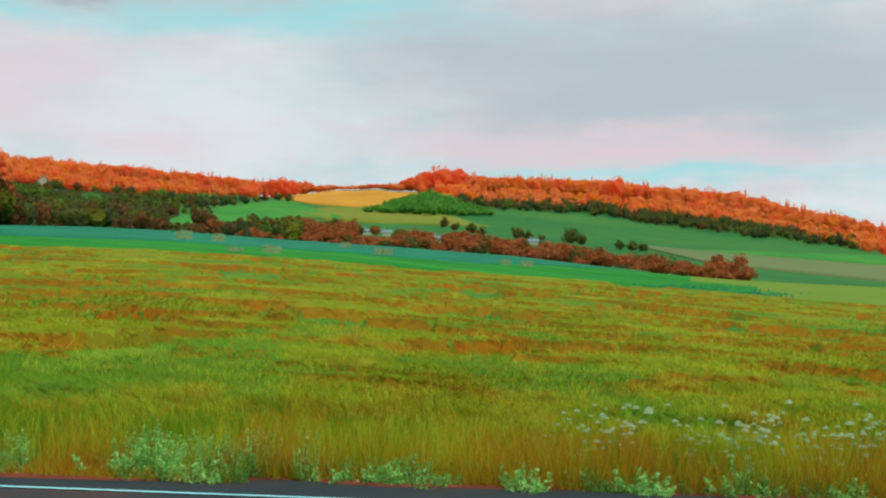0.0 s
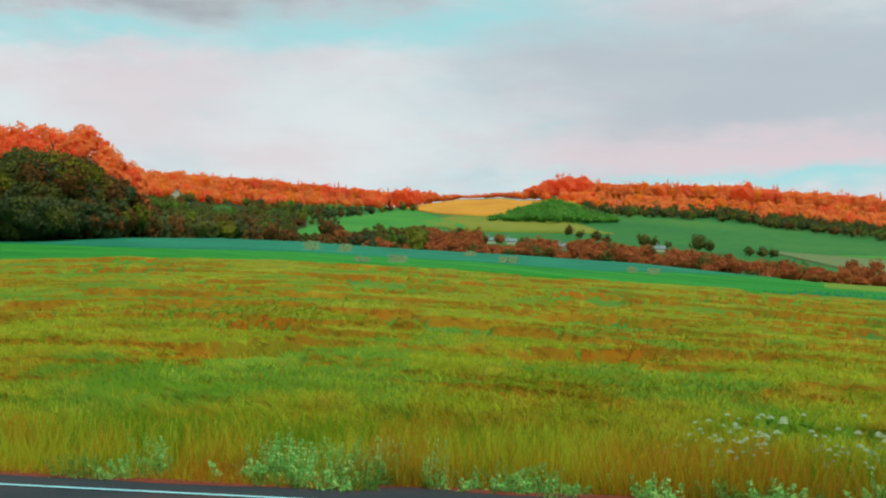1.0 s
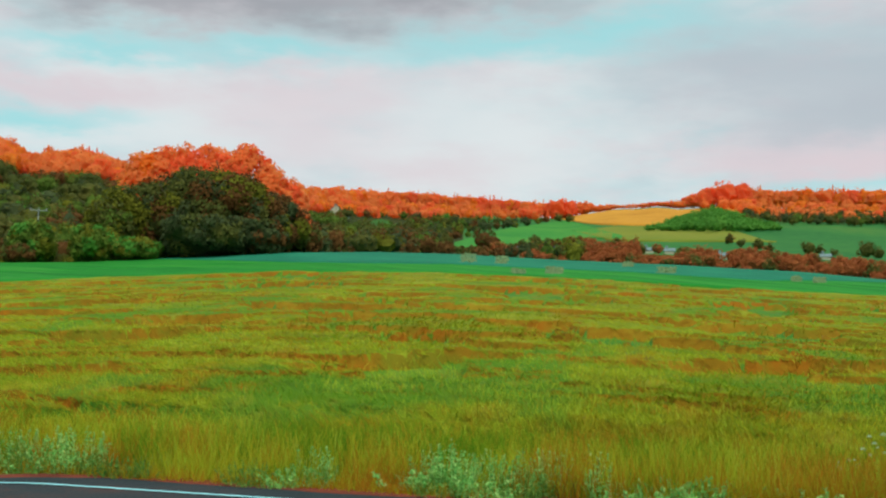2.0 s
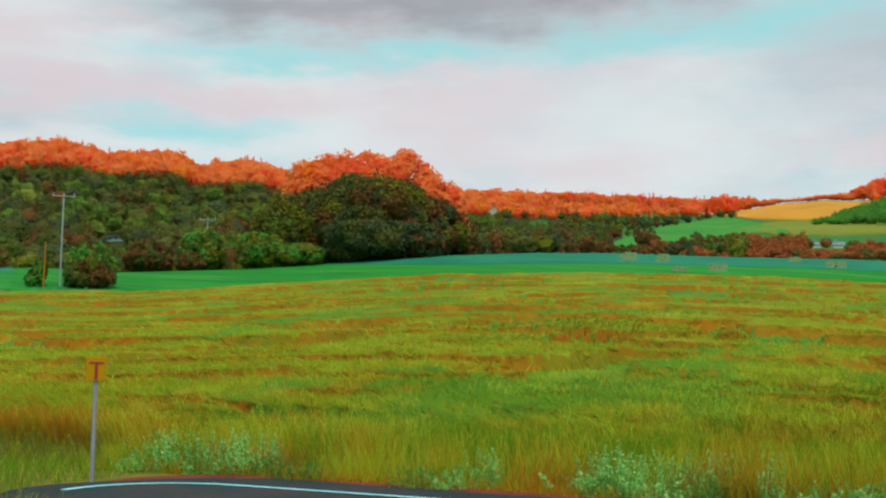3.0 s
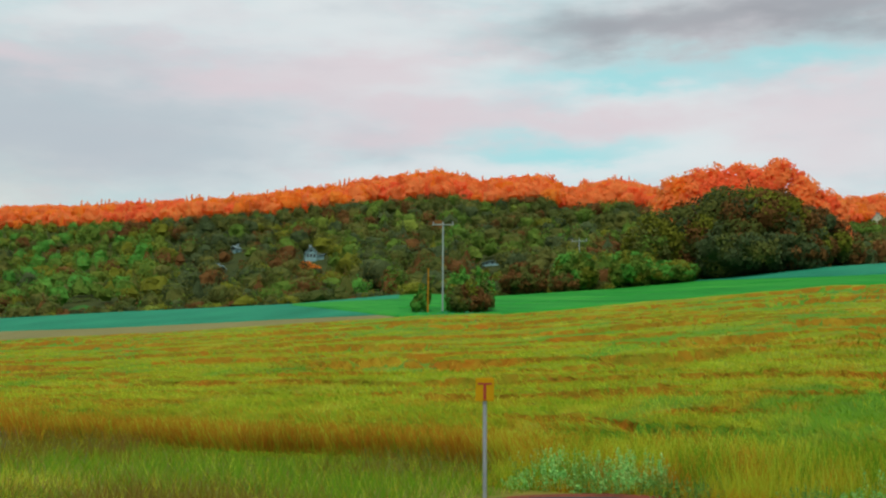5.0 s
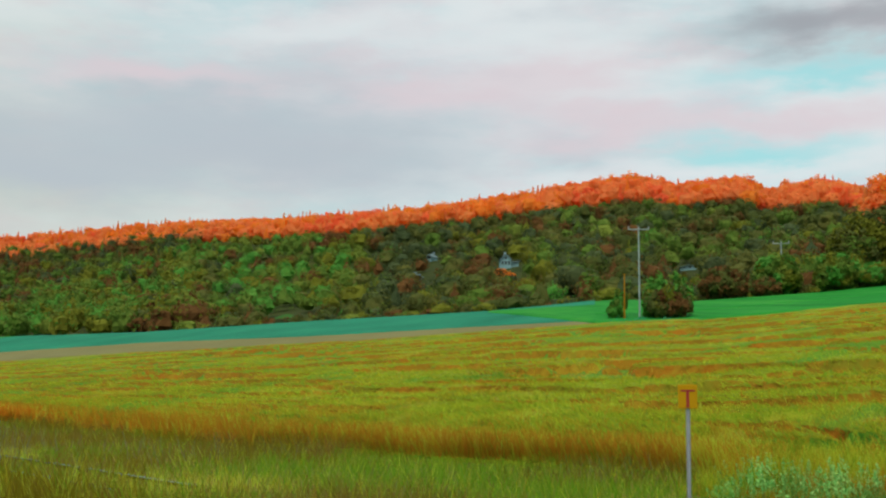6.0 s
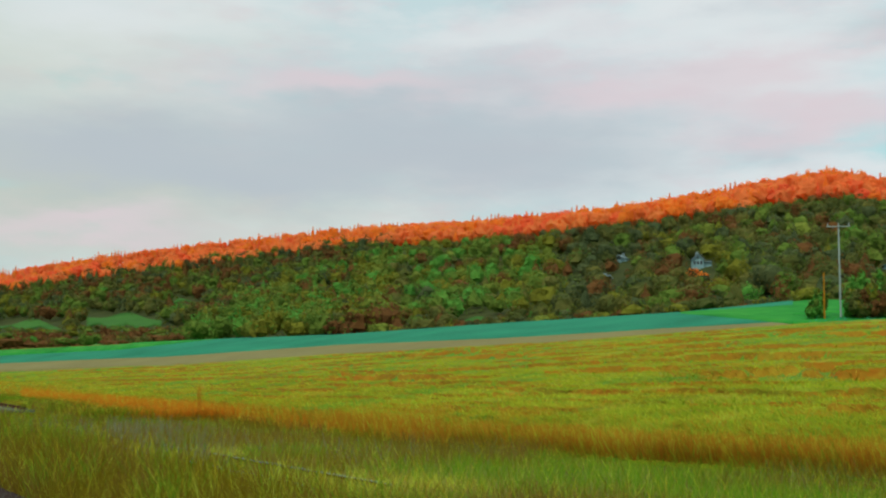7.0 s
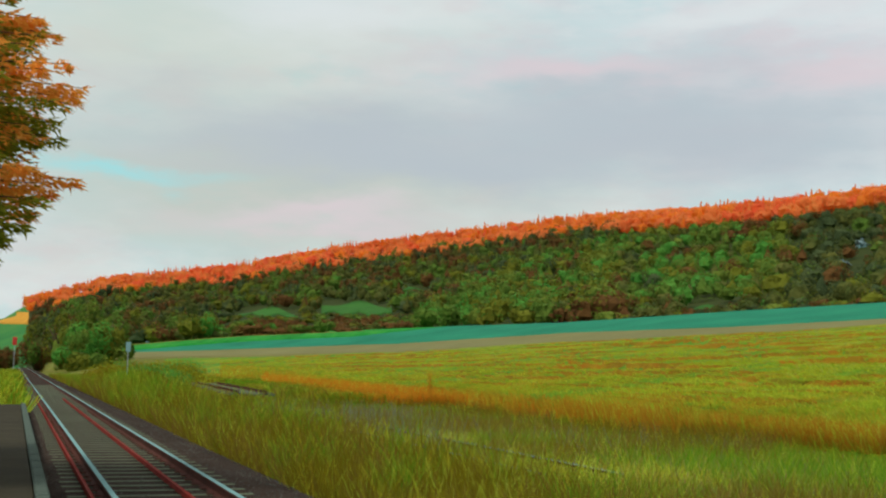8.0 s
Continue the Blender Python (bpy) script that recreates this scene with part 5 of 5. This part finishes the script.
side = np.stack([-0.7 * np.sin(t), 0.7 * np.cos(t), rng.uniform(-0.7, -0.3, n)], 1) * (0.004 + 0.00034 * r)[:, None]
foot = np.stack([x, y, height(x, y) + top - 0.04], 1)
tip = foot + lean * size[:, None] + np.array([0, 0, 1]) * (size * rise)[:, None]
v = np.stack([foot - side * 1.3, foot + side * 1.3, tip], 1).reshape(-1, 3)
kind_of = np.where(steep + rng.normal(0, 0.16, n) > 0.32 + 0.12 * np.clip((a - 48) / 14, 0, 1), 2, np.where(stand + rng.normal(0, 0.15, n) < 0.6, 1, 0))
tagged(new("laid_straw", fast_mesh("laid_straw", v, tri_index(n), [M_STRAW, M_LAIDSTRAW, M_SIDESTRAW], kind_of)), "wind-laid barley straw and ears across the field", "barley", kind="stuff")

# colour ghosts of houses (pale) and bushes (blue-green) put on the crop on the rise
spots = [(74.3, 4.95, 0.35, 0.3), (75.9, 4.9, 0.3, 0.25), (76.7, 4.35, 0.3, 0.12), (78.4, 4.45, 0.4, 0.22), (81.8, 4.8, 0.25, 0.15), (83.6, 4.55, 0.45, 0.2), (89.4, 4.2, 0.2, 0.15), (90.4, 4.15, 0.25, 0.15)]
bl, ix = [], []
for k, (a, e, wa, we) in enumerate(spots):
    for _ in range(260):
        bl.append(spot(a + rng.uniform(-1, 1) * wa * 0.9, e + rng.uniform(-1, 1) * we * 0.7, 60))
        ix.append(0)
for a, e, wa, we, m in ((48.6, 2.55, 1.6, 0.35, 2200), (98.0, 3.2, 2.6, 0.16, 1500), (101.2, 2.95, 1.2, 0.2, 1200)):
    for _ in range(m // 3):
        bl.append(spot(a + rng.normal(0, wa * 0.5), e + rng.normal(0, we * 0.5), 60))
        ix.append(1)
bl = np.array(bl)
n = len(bl)
bl[:, 2] += 0.3
up = np.tile([-0.5, -0.3, 0.8], (n, 1))
tagged(new("crop_ghosts", fast_mesh("crop_ghosts", leaf_tris(bl, up, np.where(np.array(ix) == 0, 0.6, 0.45), rng), tri_index(n), [M_TANBLADE, M_TEALBLADE], np.array(ix))), "pale and blue-green colour ghosts put on the crop", "crop", kind="stuff")

# rough grass between the railway and the field
n = 160000
x, y = rng.uniform(4.0, 26, n), 7 + 85 * rng.random(n) ** 1.9
a, r = np.degrees(np.arctan2(x, y)), np.hypot(x, y)
keep = (r < tab(NEAR_T, a) + 0.5) & ~((x < 16.3) & (y < 12.0) & (x > apron_left(y) - 0.15)) 
x, y, r = x[keep], y[keep], r[keep]
n = len(x)
near = np.clip(1 - (x - 4.2) / 3.2, 0, 1)
patch = noisy(x, y, 4.0, 3.3)
tall = np.where(near > 0, rng.uniform(0.35, 0.8, n), rng.uniform(0.15, 0.4, n)) * (0.75 + 0.5 * (patch + 0.5))
idx = np.where(near > 0.1, 1, np.where((x > 11) & (patch < np.where(y < 28, 0.30, -0.12)), 2, np.where((patch > 0.45) & (rng.random(n) < 0.2), 4, np.where(patch > -0.05, 0, np.where(patch > -0.3, 2, 3)))))
fine = noisy(x, y, 1.3, 7.7) + rng.normal(0, 0.18, n)
idx = np.where(rng.random(n) < 0.22, np.where(rng.random(n) < 0.5, 0, 3), idx)
idx = np.where((fine > 0.2) & ((y > 24) | (x < 11)), 5, np.where((fine < -0.3) & (y > 20), 1, idx))
tall *= np.where((y > 22) & (r < tab(NEAR_T, np.degrees(np.arctan2(x, y))) - 4), 0.95, 1.0)
blades("rough_grass", at_ground(x, y), tall, rng.uniform(0.004, 0.008, n) * (1 + r / 40), rng.uniform(0.2, 0.9, n), [M_GRASS, M_BUSHGRASS, M_GREENGRASS, M_STALK, M_DEAD, M_SEDGE], idx, "tall rough grass between the tracks and the barley", "grass", rng)

# seeding meadow grass between the line and the far end of the barley
n = 52000
a = 4.5 + 17 * rng.random(n) ** 0.9
rn = tab(NEAR_T, a)
r = 58 + np.maximum(rn - 58, 4) * rng.random(n) ** 1.3
x, y = r * np.sin(np.radians(a)), r * np.cos(np.radians(a))
keep = (x > 5.2) & (r < rn + 1.5)
x, y, r, ripe = x[keep], y[keep], r[keep], (r / rn - 0.70)[keep]
n = len(x)
fine = noisy(x, y, 5.0, 1.9) + rng.normal(0, 0.2, n)
idx = np.where(fine > 0.3, 2, np.where(fine > 0.1, 3, np.where(fine > -0.25, 0, 1)))
a = np.degrees(np.arctan2(x, y))
idx = np.where((ripe + rng.normal(0, 0.05, n) > 0) & (rng.random(n) < 0.82 * np.clip((a - 12.3) / 2.2, 0, 1)), 4, idx)
blades("meadow_grass", at_ground(x, y), rng.uniform(0.25, 0.6, n) * np.where(np.abs(x - 12.9 - 0.07 * (y - 82)) < 2.4, 0.35, 1), rng.uniform(0.010, 0.02, n) * (1 + r / 35), rng.uniform(0.2, 0.9, n), [M_BUSHGRASS, M_GREENGRASS, M_SEDGE, M_STALK, M_RUSTY], idx, "olive and brown seeding grass at the field's far end", "grass", rng)

# taller growth along the ballast
n = 50000
y = 9 + 150 * rng.random(n) ** 1.6
x = 4.7 - 0.006 * np.minimum(y, 90) + rng.random(n) ** 1.3 * (2.6 + 0.018 * y)
keep = (x < apron_left(np.minimum(y, 11.9)) - 0.6) | (y > 12.3)
x, y = x[keep], y[keep]
n = len(x)
clump = noisy(x, y, 1.6, 2.2)
tall = rng.uniform(0.35, 0.75, n) * (0.9 + 0.9 * clump.clip(-0.4, 0.6)) * (1 + 0.9 * np.exp(-((y - 72) / 26) ** 2))
idx = np.where(rng.random(n) < 0.15, 1, np.where(clump > 0.3, 2, np.where(noisy(x, y, 0.9, 5.5) > 0.25, 3, 0)))
blades("trackside_growth", at_ground(x, y), tall, rng.uniform(0.006, 0.013, n) * (1 + y / 40), rng.uniform(0.2, 0.9, n), [M_BUSHGRASS, M_STALK, M_GREENGRASS, M_SEDGE], idx, "tall yellow-green growth beside the ballast", "grass", rng)

# leafy growth where the field meets the line
n = 26000
k = rng.integers(0, 60, n)
ca, cr, ch = rng.uniform(3.4, 7.6, 60), np.sort(rng.uniform(62, 175, 60)), np.sort(rng.uniform(0.5, 2.3, 60))
w = rng.normal(0, 1, (n, 3))
w /= np.linalg.norm(w, axis=1)[:, None]
w[:, 2] = np.abs(w[:, 2])
rad = ch[k] * rng.uniform(0.5, 1.05, n)
x, y = cr[k] * np.sin(np.radians(ca[k])) + w[:, 0] * rad * 1.3, cr[k] * np.cos(np.radians(ca[k])) + w[:, 1] * rad * 1.6
pos = np.stack([x, y, height(x, y) + w[:, 2] * rad], 1)
tagged(new("line_bushes", fast_mesh("line_bushes", leaf_tris(pos, w, 0.26, rng), tri_index(n), [M_BUSHLEAF, M_LEAFBRIGHT, M_BUSHGRASS], rng.integers(0, 3, 60)[k])), "bright green and yellow bushes where the field meets the line", "bushes", kind="stuff")

# growth on the other side of the line, past the platform's end
n = 16000
x, y = 0.2 - 9 * rng.random(n) ** 1.3, 45 + 140 * rng.random(n) ** 1.4
blades("far_side_grass", at_ground(x, y), rng.uniform(0.5, 1.1, n), rng.uniform(0.02, 0.05, n) * (1 + y / 60), rng.uniform(0.2, 0.8, n), [M_BUSHGRASS, M_GREENGRASS, M_STALK], rng.integers(0, 3, n), "yellow-green grass on the far side of the line", "grass", rng)

# verge beyond the apron
n = 42000
y = rng.uniform(-9, 13.5, n)
x = 15.9 + 0.7 * (y < 3.5) + rng.random(n) ** 1.2 * 2.4 - 0.15
tall = rng.uniform(0.25, 0.85, n) * np.clip((x - 15.7) / 0.9, 0.3, 1)
idx = np.where(x - (15.9 + 0.7 * (y < 3.5)) < 0.15, np.where(rng.random(n) < 0.5, 3, 0), np.where(noisy(x, y, 1.3, 6.0) + rng.normal(0, 0.12, n) > 0.22, 3, np.where(noisy(x, y, 0.9, 8.0) + rng.normal(0, 0.12, n) > 0.15, 4, np.where(rng.random(n) < 0.5, 1, 2))))
blades("verge_grass", at_ground(x, y), tall, rng.uniform(0.006, 0.014, n), rng.uniform(0.1, 0.7, n), [M_VERGE, M_STALK, M_VERGE, M_RUSSET, M_GREENGRASS], idx, "tall dry and green verge grass at the asphalt's edge", "grass", rng)


def weed(seed, h, w, n, mat, label):
    """A leafy weed clump: stems and many small leaves."""
    rng = np.random.default_rng(seed)
    ob = thing("weed_clump", label, "weed", "weeds along the verge")
    stems = 24
    bm = bmesh.new()
    tips = []
    for i in range(stems):
        t = rng.uniform(0, 6.28)
        d = rng.uniform(0.05, 0.65) * w
        tip = Vector((math.cos(t) * d, math.sin(t) * d, h * rng.uniform(0.35, 1.0) * (1 - 0.3 * d / w)))
        bm_tube(bm, (tip.x * 0.7, tip.y * 0.7, -0.05), tip, 0.006, 0.003, 4)
        tips.append(tip)
    tagged(part("stalk", bm, ob, mat=M_WEED), kind="stuff")
    k = rng.integers(0, stems, n)
    s = rng.uniform(0.1, 1.04, n)
    tp = np.array([tuple(t) for t in tips])[k]
    foot = tp * np.array([0.7, 0.7, 0])
    pos = foot + (tp - foot) * s[:, None] + rng.normal(0, 1, (n, 3)) * np.array([0.05, 0.05, 0.02]) * (1.2 - s)[:, None]
    pos[:, 2] = np.maximum(pos[:, 2], 0.02)
    nrm = rng.normal(0, 0.6, (n, 3)) + np.array([-0.6, -0.2, 0.6])
    part("leaves", fast_mesh("leaves", leaf_tris(pos, nrm, 0.038, rng, 0.6), tri_index(n), [mat]), ob)
    return ob


def cow_parsley(seed, h):
    rng = np.random.default_rng(seed)
    ob = thing("cow_parsley", "white flowering cow parsley above the verge", "wildflower", "cow parsley along the verge")
    bm = bm_tube(bmesh.new(), (0, 0, -0.05), (0.03, 0.02, h * 0.75), 0.008, 0.005, 5)
    for i in range(4):
        t = i * 1.7 + rng.uniform(0, 1)
        d = rng.uniform(0.05, 0.22)
        tip = Vector((math.cos(t) * d, math.sin(t) * d, h * rng.uniform(0.55, 1.03)))
        bm_tube(bm, (0.02, 0.01, h * rng.uniform(0.5, 0.72)), tip, 0.005, 0.003, 4)
        wide = rng.uniform(0.028, 0.055)
        um = bmesh.new()
        for ring, up in ((0.0, 0.60), (0.55, 0.45), (1.0, 0.0)):      # little heads set on a dome
            for k in range(1 if ring == 0 else 5 if ring < 0.9 else 9):
                q = k * 2 * math.pi / (5 if ring < 0.9 else 9) + ring
                c = tip + Vector((math.cos(q) * ring * wide, math.sin(q) * ring * wide, up * wide))
                bmesh.ops.create_cone(um, cap_ends=True, segments=5, radius1=wide * 0.30, radius2=wide * 0.2, depth=0.018, matrix=Matrix.Translation(c))
        part("umbel", um, ob, mat=M_UMBEL)
    part("stem", bm, ob, mat=M_WEED)
    return ob


WEEDS = [weed(40 + i, h, w, 1250, M_MINT, "pale green leafy weed clump at the asphalt's edge") for i, (h, w) in enumerate(((0.85, 0.8), (0.62, 1.0), (0.34, 1.0)))]
DARKWEEDS = [weed(50 + i, h, w, 620, M_WEED, "green leafy weeds in the verge") for i, (h, w) in enumerate(((0.55, 0.7), (0.4, 0.8)))]
spots = []
for a0, a1, k in ((52.3, 58.0, 15), (72.8, 81.2, 30)):
    for _ in range(k):
        spots.append((rng.uniform(a0, a1), rng.uniform(0.1, 1.1)))
for a0 in (66.5, 68.0, 83.5, 86.0, 91.5, 96.5, 101.5, 106):
    spots.append((a0 + rng.uniform(-0.6, 0.6), rng.uniform(0.0, 0.4)))
spots += [(rng.uniform(82, 108), rng.uniform(0.0, 0.5)) for _ in range(3)]
used = set()
for bank, places in ((WEEDS, spots), (DARKWEEDS, [(rng.uniform(50, 108), rng.uniform(0.0, 1.1)) for _ in range(78)])):
    for a, back in places:
        xx = 15.8 + back
        yy = xx / math.tan(radians(a))
        if yy < 3.5:
            xx += 0.65
            yy = xx / math.tan(radians(a))
        w = bank[-1 if a > 82 and rng.random() < 0.8 else int(rng.integers(len(bank)))]
        m = pose(xx, yy, float(height(xx, yy)), 0, 0, rng.uniform(0, 360)) @ Matrix.Scale(rng.uniform(0.75, 1.15), 4)
        if w.name in used:
            copy_thing(w, m)
        else:
            used.add(w.name)
            w.matrix_basis = m
FLOWERS = [cow_parsley(60 + i, h) for i, h in enumerate((1.2, 1.35, 0.95))]
for i in range(62):
    a = 109 - 15.5 * rng.random() ** 1.2 if i < 58 else rng.uniform(91, 95)
    xx = 16.7 + rng.random() * 1.9
    yy = xx / math.tan(radians(a))
    m = pose(xx, yy, float(height(xx, yy)), 0, 0, rng.uniform(0, 360)) @ Matrix.Scale(rng.uniform(0.65, 1.12), 4)
    if i < 3:
        FLOWERS[i].matrix_basis = m
    else:
        copy_thing(FLOWERS[i % 3], m)


# ---- the conifer by the platform ----
def conifer(at, h):
    rng = np.random.default_rng(77)
    ob = thing("spruce_tree", "spruce with drooping green boughs and orange-tipped tops beside the platform", "tree", at=at)
    part("trunk", bm_tube(bmesh.new(), (0, 0, -0.4), (0, 0, h), 0.24, 0.03, 10), ob, mat=M_BARK)
    tiers = [(4.7, 4.0, 1.15), (6.05, 4.2, 1.05), (7.05, 3.75, 1.0), (5.3, 3.7, 1.0), (6.5, 3.6, 0.8), (8.1, 3.5, 0.9), (9.2, 3.0, 0.9)]
    for k in range(770):
        top, wide, deep = tiers[k // 110]
        drop = (k % 110) / 110.0                     # 0 at the top of a tier, 1 at its hanging skirt
        z = top - drop * deep
        reach = wide * (1.0 - 0.22 * drop ** 1.5) * rng.uniform(0.84, 1.02)
        t = k * 2.4 + rng.uniform(-0.3, 0.3)
        d = Vector((math.cos(t), math.sin(t), 0))
        foot, tip = Vector((0, 0, z + 0.1)), d * reach + Vector((0, 0, z - 0.02 * reach))
        bough = part("bough", bm_tube(bmesh.new(), foot, tip, 0.03, 0.005, 4), ob, mat=M_BARK)
        m = 360 if k < 330 else 110 if k < 550 else 60
        s = 0.25 + 0.75 * rng.random(m) ** 0.8
        base = np.array(foot) + (np.array(tip) - np.array(foot)) * s[:, None]
        side = np.array([-d.y, d.x, 0])
        hang = rng.uniform(-0.45, 0.08, m) * (1.05 - 0.85 * s)
        out = rng.normal(0, 0.2, m) * (1.12 - s) * reach * 0.5
        off = side * out[:, None] + np.array([0, 0, 1]) * hang[:, None]
        idx = (drop + rng.normal(0, 0.06, m) < 0.36).astype(int)
        way = np.array(d) * 0.8 + np.array([0, 0, -0.25]) + side * np.sign(out)[:, None] * 0.45
        part("needles", fast_mesh("needles", twig_tris(base + off, way, 0.15, 0.045, rng), tri_index(m), [M_SPRUCE, M_TIP], idx), bough)
    return ob


conifer((-3.35, 17.0, -0.38), 15.0)


# ---- far end of the line ----
def signal_mast(at, h):
    ob = thing("railway_signal", "slim railway signal with a red head beside the line", "railway signal", at=at)
    part("mast", bm_tube(bmesh.new(), (0, 0, -0.3), (0, 0, h), 0.07, 0.06, 8), ob, mat=M_GALV)
    part("head", box(-0.35, 0.35, -0.12, 0.05, h - 0.9, h + 0.4, 0.05), ob, "red signal head", M_SIGNALRED)
    return ob


signal_mast((-0.2, 210, 0), 5.2)


def line_board(at):
    ob = thing("line_board", "white trackside board on a short post", "sign", at=at, turn=-4)
    part("post", bm_tube(bmesh.new(), (0, 0, -0.3), (0, 0, 2.7), 0.035, 0.035, 8), ob, mat=M_GALV)
    part("board", box(-0.17, 0.17, -0.09, -0.06, 2.6, 3.3, 0.01), ob, "pale board", M_WALL)
    return ob


line_board((math.sin(radians(4.8)) * 92, 92, 0))
TRACKSIDE = [M_LEAFPALE, M_LEAFLIGHT, M_LEAFBRIGHT, M_LEAFPALE, M_LEAFOLIVE, M_ORANGE, M_RED]
OAKSIDE = [M_LEAF, M_LEAFLIGHT, M_LEAF, M_LEAFBROWN, M_LEAFOLIVE, M_ORANGE, M_RED]
for a, r, h, w, seed in ((1.0, 255, 9.5, 9, 81), (2.1, 245, 10, 10, 82), (3.1, 235, 9, 9, 83), (4.0, 222, 8, 9, 89), (2.7, 215, 5, 9, 87), (5.3, 262, 11.5, 10, 84), (6.3, 258, 9.5, 8, 90), (7.5, 266, 11.5, 10, 85), (8.5, 270, 8, 8, 88), (4.6, 225, 4.5, 7, 86), (9.6, 275, 6, 8, 91), (11.0, 280, 5, 8, 92)):
    dark = seed in (84, 85, 90, 81)
    big_tree("trackside_tree", "dark broad tree beside the railway" if dark else "green trackside tree beside the railway", polar(a, r if a < 4.5 else behind(a) * 1.02, -1.6), h * (1.35 if a < 4.5 else 1.25) + 1.0, w * 1.1, 2800, 0.6, OAKSIDE if dark else TRACKSIDE, 0, seed, "trackside trees", True)
for a, k, w in ((5.75, 1.0, 1.0), (9.9, 1.02, 1.3), (11.6, 1.02, 1.1), (13.6, 1.03, 1.2)):
    house("farmhouse", polar(a, behind(a) * k, -0.2), w, 2.0, 1.1, -a + 25, "small white house at the edge of the far field", False, M_WALL)
# a dry dock stalk in the grass
dock = thing("dock_plant", "tall dry brown dock stalk in the grass", "wildflower", at=polar(18.6, 58))
bm = bm_tube(bmesh.new(), (0, 0, -0.1), (0.03, 0, 1.5), 0.02, 0.008, 5)
part("stem", bm, dock, mat=M_RUSSET)
q = np.stack([rng.normal(0, 0.07, 260), rng.normal(0, 0.07, 260), rng.uniform(0.5, 1.6, 260)], 1)
tagged(part("seed_head", fast_mesh("seed_head", leaf_tris(q, rng.normal(0, 1, (260, 3)), 0.07, rng), tri_index(260), [M_RUSSET]), dock), kind="stuff")


# ---- by the pole and the house ----
# Added post in place of the pole's offset colour ghost; no stay stands here.
old = thing("pole_ghost_post", "thin rust-brown post added for the power pole's colour ghost", "post", at=polar(47.35, 135))
part("post", bm_tube(bmesh.new(), (0, 0, -0.3), (0.05, 0, 5.2), 0.09, 0.07, 8), old, mat=M_RUSSET)
# Orange shrubs are added where the house's colour ghost falls.
for a, e, h in ((41.6, 5.1, 3.4), (42.0, 5.0, 2.8)):
    big_tree("house_ghost_shrub", "orange shrub added for the hillside house's colour ghost", spot(a, e - 0.3, behind(a)), h, h * 1.1, 700, 0.5, [M_AMBER, M_LEAFBROWN, M_ORANGE, M_ORANGE], 0, int(h * 10), "garden shrubs")
for a, r, h, w in ((-2.5, 190, 6, 8), (-1.2, 215, 5, 7), (-4.0, 200, 7, 9), (-0.4, 260, 5, 6)):
    big_tree("trackside_tree", "red-brown bush beside the far line", polar(a, r), h, w, 1500, 0.5, [M_LEAFBROWN, M_LEAF, M_ORANGE, M_ORANGE], 0, int(r), "trackside trees")
